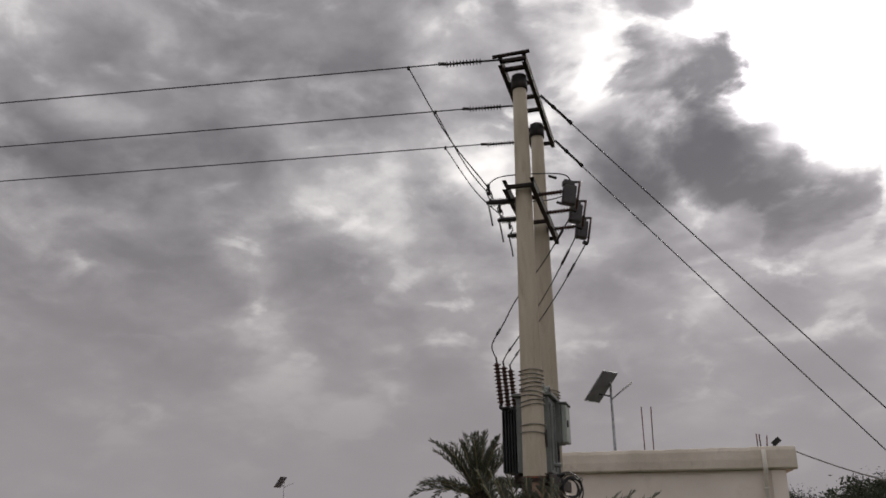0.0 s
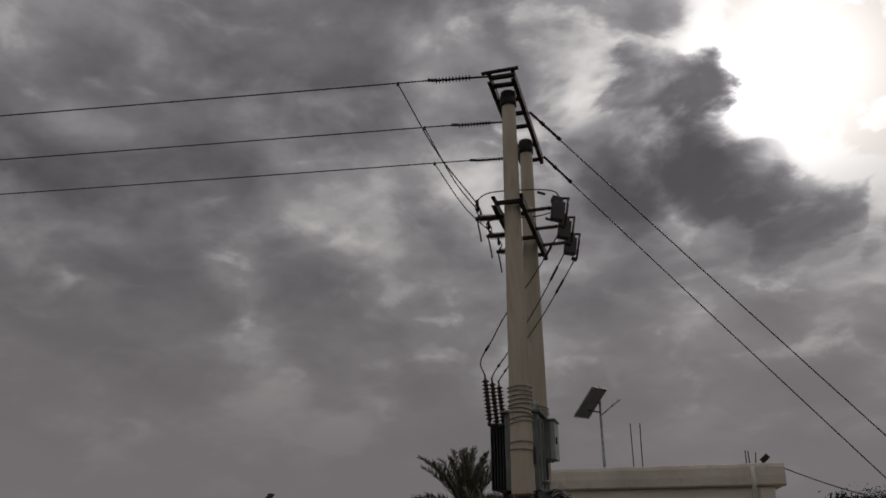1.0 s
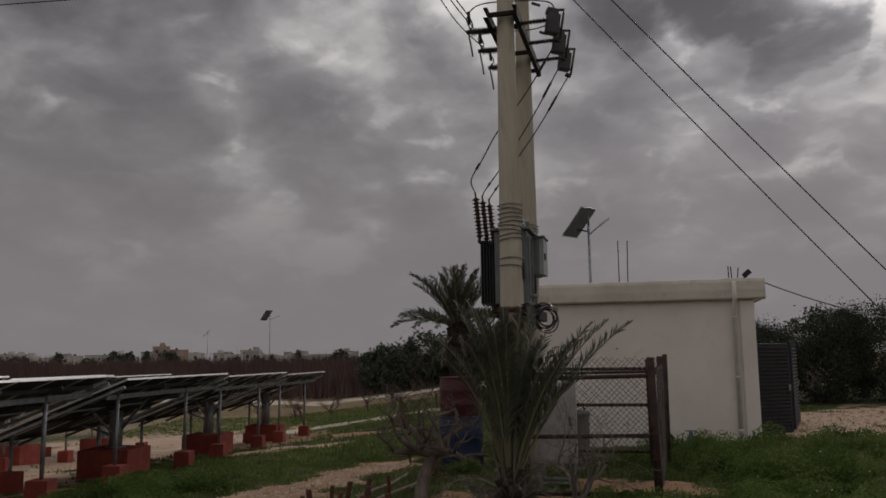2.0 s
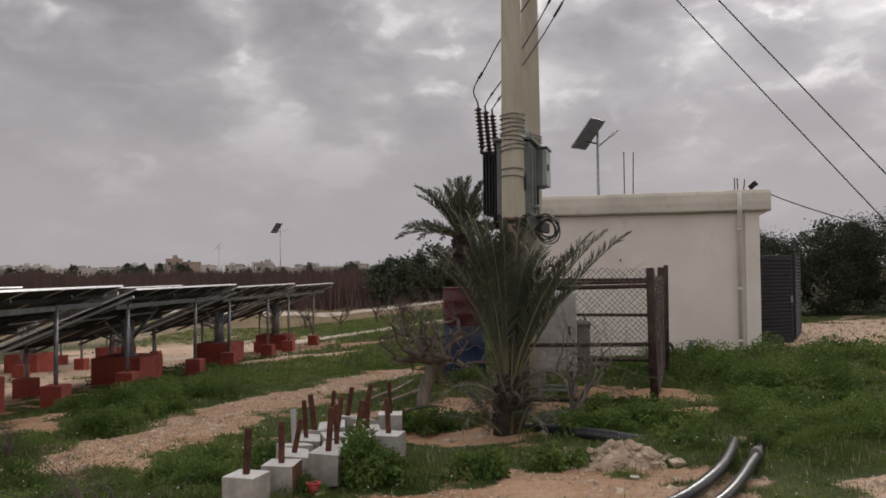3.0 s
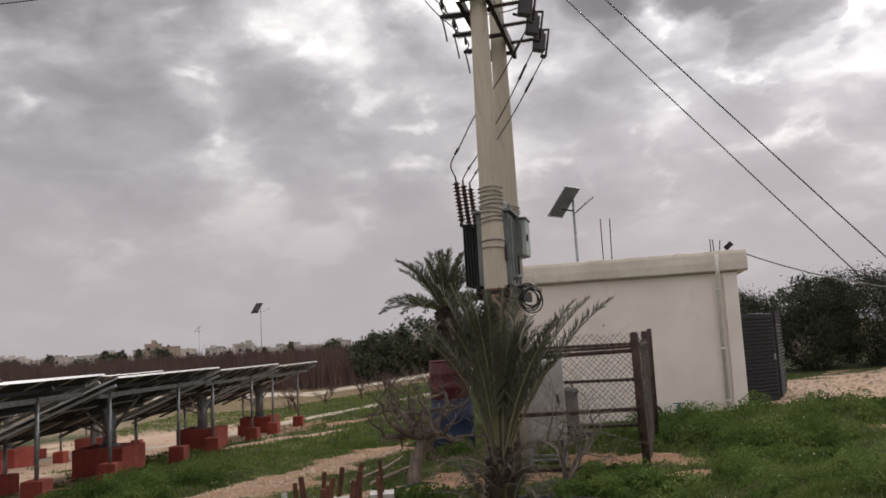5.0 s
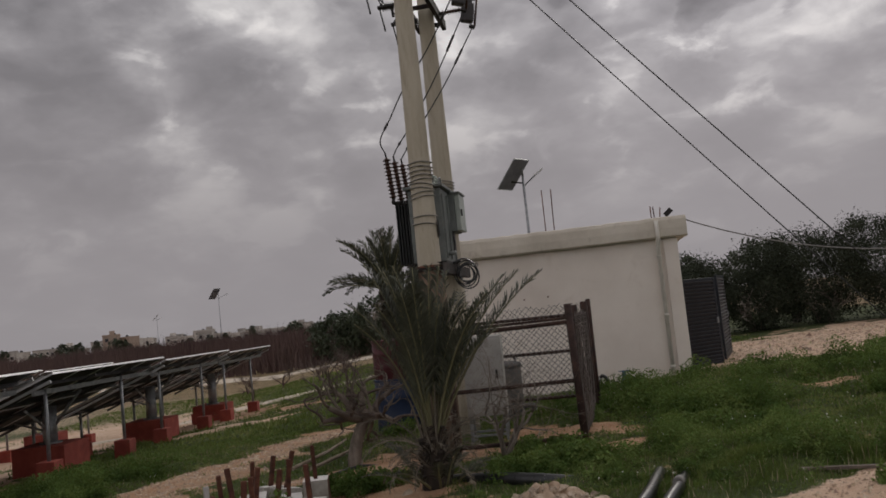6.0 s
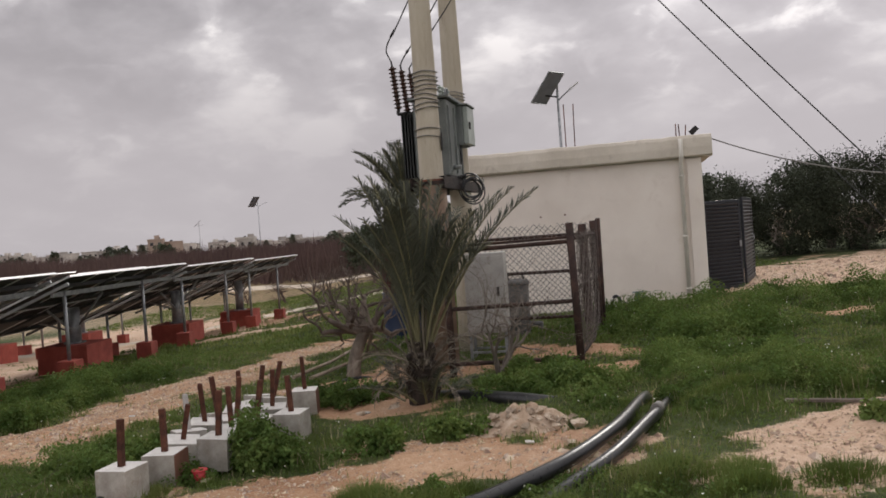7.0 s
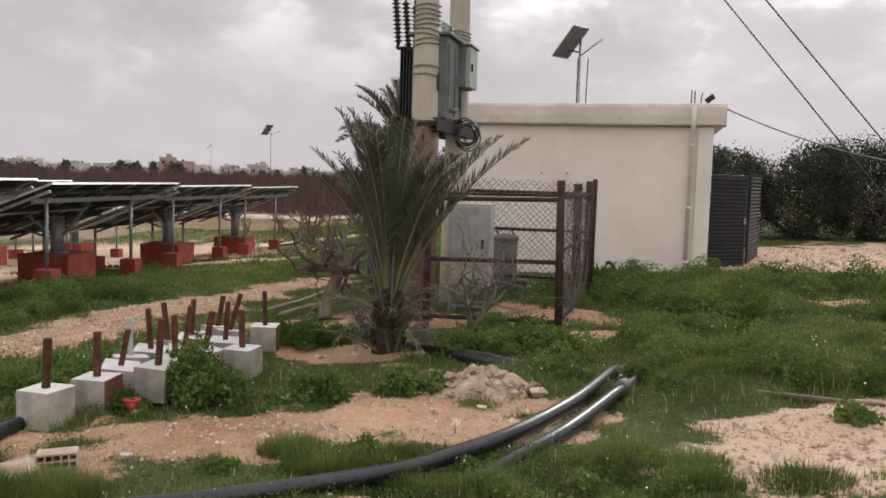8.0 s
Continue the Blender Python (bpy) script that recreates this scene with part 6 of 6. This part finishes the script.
def make_weed_carpet(name, x0, x1, y0, y1, count, size, high, seed):
    rnd = np.random.RandomState(seed)
    x, y = scatter(x0, x1, y0, y1, count, rnd, 1.0)
    lush = lushness(x, y)
    k = rnd.uniform(size=len(x)) < 0.18 + lush * 1.1
    x, y, lush = x[k], y[k], lush[k]
    clump = 0.5 + 0.5 * np.sin(x * 5.3 + 2 * np.sin(y * 3.1)) * np.sin(y * 5.9 + 1.5 * np.sin(x * 4.3))
    k = rnd.uniform(size=len(x)) < np.clip(clump * 2.4 - 0.75, 0.06, 1)
    x, y, lush, clump = x[k], y[k], lush[k], clump[k]
    z = surface(x, y) + high * rnd.uniform(0.05, 1, len(x)) ** 1.2 * (0.25 + lush) * (0.1 + 1.3 * clump)
    ob = from_arrays(name, leaf_cards(np.stack([x, y, z], -1), size, rnd, 0.7, 0.3), 4, "weed")
    tagged(ob, "carpet of small bright green leafy weeds", "weeds", kind="stuff")


make_weed_carpet("near_weeds", -6.5, 8.5, 4.2, 9.5, 330000, 0.010, 0.11, 5)
make_weed_carpet("weeds", -7, 13, 9.0, 17, 330000, 0.015, 0.15, 6)

rnd_f = np.random.RandomState(9)
fx, fy = scatter(-5, 9, 4.5, 13, 900, rnd_f)
tagged(from_arrays("white_flowers", leaf_cards(np.stack([fx, fy, surface(fx, fy) + 0.08 + 0.10 * lushness(fx, fy)], -1), 0.008, rnd_f, 1.0, 0.6), 4, "flower"), "tiny white flowers among the weeds", "flowers", kind="stuff")


# ---- stones ----
def make_pebbles():
    rnd = np.random.RandomState(12)
    out = []
    for x0, x1, y0, y1, count, size in ((2.2, 8.0, 4.6, 7.0, 15000, 0.010), (-4.6, -0.8, 7.6, 16.0, 26000, 0.014), (-1.8, 2.6, 4.9, 7.6, 11000, 0.009), (-1.8, 8, 4.7, 7.4, 900, 0.022), (6, 14, 16, 22, 7000, 0.022)):
        x, y = rnd.uniform(x0, x1, count), rnd.uniform(y0, y1, count)
        k = rnd.uniform(size=count) < np.clip(bareness(x, y) * 1.6 - 0.4, 0, 1)
        x, y = x[k], y[k]
        c = np.stack([x, y, surface(x, y) - size * 0.1], -1)
        n = len(c)
        s = size * rnd.lognormal(0, 0.45, n)
        a = rnd.uniform(0, 6.28, n)
        ring = [c + np.stack([np.cos(a + t) * s * rnd.uniform(0.7, 1.2, n), np.sin(a + t) * s * rnd.uniform(0.7, 1.2, n), 0 * s], -1) for t in (0, 1.57, 3.14, 4.71)]
        top = c + np.stack([rnd.uniform(-0.3, 0.3, n) * s, rnd.uniform(-0.3, 0.3, n) * s, s * rnd.uniform(0.45, 0.9, n)], -1)
        for i in range(4):
            out.append(np.stack([ring[i], ring[(i + 1) % 4], top], 1))
    ob = from_arrays("pebbles", np.concatenate(out), 3, "pebble")
    tagged(ob, "loose pale and orange gravel on bare soil", "gravel", kind="stuff")


make_pebbles()


def make_stone(rnd, size, flat=0.7):
    """An angular stone: the hull of a few points."""
    bm = bmesh.new()
    for n in range(16):
        v = Vector((rnd.gauss(0, 1), rnd.gauss(0, 1), rnd.gauss(0, 1))).normalized() * rnd.uniform(0.8, 1.1)
        bm.verts.new((v.x * size * 1.15, v.y * size * 0.85, v.z * size * flat))
    got = bmesh.ops.convex_hull(bm, input=bm.verts)
    bmesh.ops.delete(bm, geom=[v for v in got["geom_interior"] if isinstance(v, bmesh.types.BMVert)], context="VERTS")
    return bm


def make_rubble():
    g = thing("rubble_heap", 1.62, 7.25, ground_z(1.62, 7.25), "heap of pale earth and broken stone", "rubble")
    rnd = random.Random(15)
    bm = bmesh.new()
    rows = []
    for i in range(11):
        row = []
        for j in range(17):
            a, r = 2 * math.pi * j / 16, i / 10
            h = 0.15 * (1 - r * r) ** 1.3 * (1 + 0.4 * math.sin(3 * a + 1)) + 0.09 * (1 - r) * noise.noise(Vector((math.cos(a) * r * 7, math.sin(a) * r * 7, 1.5)))
            row.append(bm.verts.new((0.48 * r * math.cos(a) * (1 + 0.15 * math.sin(2 * a)), 0.34 * r * math.sin(a), h - 0.03)))
        rows.append(row)
    for a, b in zip(rows, rows[1:]):
        for j in range(16):
            bm.faces.new((a[j], a[j + 1], b[j + 1], b[j]))
    bmesh.ops.remove_doubles(bm, verts=bm.verts, dist=0.0005)
    part("earth", bm, "earth", g, soft=True)
    for n in range(120):
        a, r = rnd.uniform(0, 2 * math.pi), rnd.random() ** 0.6
        s = rnd.choice((0.012, 0.016, 0.02, 0.024, 0.03, 0.04, 0.05)) * rnd.uniform(0.8, 1.2)
        ob = part("stone", make_stone(rnd, s), "stone", g)
        ob.matrix_basis = pose(0.5 * r * math.cos(a), 0.36 * r * math.sin(a), 0.15 * (1 - r * r) ** 1.3 + s * 0.25 - 0.02, rnd.uniform(-30, 30), rnd.uniform(-30, 30), rnd.uniform(0, 360))


make_rubble()
rnd = random.Random(19)
for x, y, s, words in ((-1.02, 5.18, 0.16, "large pale rounded stone"), (-0.30, 9.95, 0.10, "pale flat stone"), (0.05, 8.55, 0.09, "pale flat stone"), (0.35, 8.75, 0.07, "pale flat stone"), (1.05, 8.7, 0.07, "pale flat stone"), (-1.2, 6.85, 0.07, "pale flat stone"), (2.05, 7.05, 0.10, "pale angular stone"), (1.25, 6.6, 0.04, "small pale stone"), (1.9, 6.5, 0.05, "small pale stone"), (0.2, 6.3, 0.025, "small pale stone"), (7.1, 16.75, 0.13, "pale angular stone"), (6.7, 16.3, 0.08, "pale angular stone"),
                       (-0.15, 10.2, 0.05, "small pale stone"), (1.3, 11.0, 0.12, "pale flat stone"), (1.0, 10.8, 0.14, "pale flat stone"), (2.5, 11.5, 0.10, "pale flat stone"), (-0.9, 6.55, 0.05, "small pale stone"), (8.6, 17.2, 0.10, "pale angular stone"), (3.3, 8.0, 0.04, "small pale stone")):
    ob = part("stone", make_stone(rnd, s, 0.5), "stone")
    ob.matrix_basis = pose(x, y, ground_z(x, y) + s * 0.15, 0, 0, rnd.uniform(0, 360))
    tagged(ob, words + " half sunk in the soil", "stone", "loose stones")


def make_hollow_block():
    g = thing("hollow_brick", -0.86, 5.33, ground_z(-0.86, 5.33) + 0.035, "broken pale hollow clay brick lying on the soil", "brick", rz=115)
    for n in range(6):
        part("web", box(bmesh.new(), (0.12, 0.011, 0.09), (0, -0.105 + n * 0.042, 0.025), bevel=0.003), "stone", g)
    for z in (-0.017, 0.025, 0.067):
        part("web", box(bmesh.new(), (0.123, 0.216, 0.011), (0, 0, z), bevel=0.003), "stone", g)


make_hollow_block()
for x, y, rz in ((-0.55, 5.55, 20), (0.1, 8.55, 60), (4.6, 8.9, 30), (1.6, 6.62, 5), (6.8, 8.3, 70), (-2.9, 9.9, 10)):
    bm = box(bmesh.new(), (0.07, 0.04, 0.012), (0, 0, 0), (6, 4, 0), 0.004)
    ob = part("scrap", bm, "paper")
    ob.matrix_basis = pose(x, y, ground_z(x, y) + 0.02, 0, 0, rz)
    tagged(ob, "small weathered white scrap on the ground", "litter", "litter")
plank = part("plank", box(bmesh.new(), (0.85, 0.05, 0.025), bevel=0.004), "twig")
plank.matrix_basis = pose(4.05, 6.75, ground_z(4.05, 6.75) + 0.02, 0, 0, -18)
tagged(plank, "thin weathered lath lying on the gravel", "plank")


# ---- trees and distance ----
def make_leafy_tree(x, y, r, h, count, leaf, mat, seed, label, group, trunk=0.35, low=0.12):
    rnd = np.random.RandomState(seed)
    z0 = ground_z(x, y)
    g = thing("olive_tree" if mat == "olive" else "tree", x, y, z0, label, "tree", group)
    pr = random.Random(seed)
    bm = bmesh.new()
    for n in range(3):
        a = pr.uniform(0, 6.28)
        grow(bm, Vector((0.1 * math.cos(a), 0.1 * math.sin(a), -0.1)), Vector((0.3 * math.cos(a), 0.3 * math.sin(a), 1)).normalized(), h * trunk, 0.035 * h, 2, pr, 0.15, 3, 0.0, 6)
    part("trunk", bm, "bark", g)
    k = 90
    u = rnd.normal(size=(k, 3))
    u /= np.linalg.norm(u, axis=1, keepdims=True)
    c = u * (rnd.uniform(0.25, 1.0, k) ** 0.45)[:, None] * np.array([r, r, h * (1 - low) / 2]) + np.array([0, 0, h * (1 + low) / 2])
    c[:, 2] += np.where(rnd.uniform(size=k) < 0.12, rnd.uniform(0, 0.12 * h, k), 0)
    pick = rnd.randint(0, k, count)
    pts = c[pick] + rnd.normal(size=(count, 3)) * np.array([0.145, 0.145, 0.115]) * r * rnd.uniform(0.5, 1.1, k)[pick][:, None]
    pts[:, 2] = np.maximum(pts[:, 2], 0.05)
    crown = from_arrays("crown", leaf_cards(pts, leaf, rnd, 0.38, 0.6), 4, mat)
    crown.parent = g
    return g


for n, (x, y, r, h) in enumerate(((9.3, 26.2, 1.3, 2.5), (11.0, 25.6, 1.5, 2.6), (12.9, 24.9, 1.6, 2.9), (14.6, 24.0, 1.7, 3.15), (16.4, 23.2, 1.8, 3.4), (18.3, 22.8, 1.9, 3.5), (20.6, 22.0, 2.0, 3.6), (23.2, 21.5, 2.1, 3.6),
                                (10.2, 29.0, 1.7, 2.7), (13.4, 28.0, 1.9, 3.1), (17.0, 27.0, 2.0, 3.5), (21.0, 26.0, 2.2, 3.8), (8.6, 31.5, 1.6, 2.3), (26.5, 23.0, 2.4, 3.8))):
    make_leafy_tree(x, y, r, h, 21000, 0.042, "olive", 300 + n, "dense dark olive tree at the edge of the yard", "olive trees", 0.3, 0.02)
for n, (x, y, r, h) in enumerate(((-7.5, 75, 2.6, 4.4), (-4.0, 73.5, 2.8, 4.9), (-0.5, 72, 2.8, 5.1), (3.6, 71, 3.0, 5.2), (8.5, 70, 3.2, 5.2), (15, 70, 3.4, 5.2), (22, 71, 3.4, 5.2), (31, 71, 3.6, 5.4))):
    make_leafy_tree(x, y, r, h, 5200, 0.2, "dark_leaf", 330 + n, "dark green tree beside the farm track", "trees by the track", 0.3, 0.02)


def make_orchard():
    rnd = np.random.RandomState(44)
    n = 170000
    x, y = rnd.uniform(-200, 4, n), rnd.uniform(102, 152, n)
    y = 152 - (152 - y) * (152 - 75 - 0.30 * np.clip(-x - 16, 0, 90)) / 50.0
    row = np.round(y / 4) * 4 + rnd.normal(0, 0.5, n)
    tree = np.round(x / 3.5) * 3.5 + rnd.normal(0, 0.9, n)
    z = -1.85 + 0.4 * np.abs(rnd.normal(size=n))
    top = z + rnd.uniform(1.6, 4.3, n) * (0.85 + 0.18 * np.sin(tree * 0.31) * np.sin(row * 0.2))
    w = rnd.uniform(0.03, 0.09, n)
    lean = rnd.normal(0, 0.5, (n, 2))
    a = np.stack([tree - w, row, z], -1)
    b = np.stack([tree + w, row, z], -1)
    c = np.stack([tree + lean[:, 0], row + lean[:, 1], top], -1)
    tagged(from_arrays("bare_orchard", np.stack([a, b, c], 1), 3, "orchard"), "wide brown orchard of leafless fruit trees", "orchard", kind="stuff")


make_orchard()


def make_house(x, y, w, d, top, mat, seed, label):
    pr = random.Random(seed)
    z0 = -2.2
    g = thing("town_house", x, y, z0, label, "house", "town houses", pr.uniform(-20, 20))
    h = top - z0
    part("wall", box(bmesh.new(), (w, d, h), (0, 0, h / 2)), mat, g)
    bm = bmesh.new()
    for s in (-1, 1):
        box(bm, (w + 0.3, 0.3, 0.7), (0, s * d / 2, h + 0.3))
        box(bm, (0.3, d - 0.3, 0.7), (s * w / 2, 0, h + 0.3))
    part("parapet", bm, mat, g)
    part("roof", box(bmesh.new(), (w - 0.3, d - 0.3, 0.1), (0, 0, h + 0.05)), mat, g)
    if pr.random() < 0.6:
        part("stair_hood", box(bmesh.new(), (w * 0.3, d * 0.4, 2.4), (w * pr.uniform(-0.25, 0.25), 0, h + 1.2)), mat, g)
    if pr.random() < 0.5:
        part("water_tank", lathe(bmesh.new(), [(0.6, 0), (0.65, 1.2), (0.3, 1.4)], (w * pr.uniform(-0.4, 0.4), 0, h + 0.1), None, 10), "pane", g)
    for n in range(max(2, int(w / 4))):
        px = -w / 2 + w * (n + 0.5) / max(2, int(w / 4))
        win = part("window", box(bmesh.new(), (1.4, 0.12, 1.5), (px, -d / 2 - 0.02, h - 1.9)), "pane", g)


rnd = random.Random(61)
n, x = 0, -330.0
while x < 70:
    w = rnd.uniform(5, 12)
    make_house(x + w / 2, rnd.uniform(385, 470), w, rnd.uniform(8, 12), rnd.choice((3.2, 3.8, 4.2, 4.8, 5.4)) + rnd.uniform(-0.4, 0.5), "house", 400 + n, "low flat-roofed pale house in the distant town")
    x += w * rnd.uniform(0.8, 1.5)
    n += 1
make_house(-152, 398, 7.5, 9, 8.6, "house_ochre", 398, "taller ochre house standing out of the distant town")
make_house(-145, 402, 5.5, 8, 7.0, "house_ochre", 399, "low ochre house beside a taller one")
x = -325.0
while x < 70:                                     # a second row, further up the rise
    w = rnd.uniform(6, 14)
    make_house(x + w / 2, rnd.uniform(490, 560), w, rnd.uniform(8, 12), rnd.uniform(5.2, 8.0), "house", 700 + n, "low flat-roofed pale house in the distant town")
    x += w * rnd.uniform(0.9, 2.2)
    n += 1
for n in range(70):
    x = -330 + 400 * (n + rnd.uniform(-0.6, 1.6)) / 70
    make_leafy_tree(x, rnd.uniform(372, 384), rnd.choice((1.4, 2.0, 2.6, 3.6, 4.4)), rnd.choice((3.6, 4.4, 5.0, 5.6, 6.2, 7.2, 8.6)), 380, 0.8, "dark_leaf", 500 + n, "dark round tree among the distant houses", "town trees", 0.5, 0.2)
make_leafy_tree(-243, 380, 1.3, 14.0, 500, 0.7, "dark_leaf", 560, "tall dark cypress in the distant town", "town trees", 0.2, 0.3)
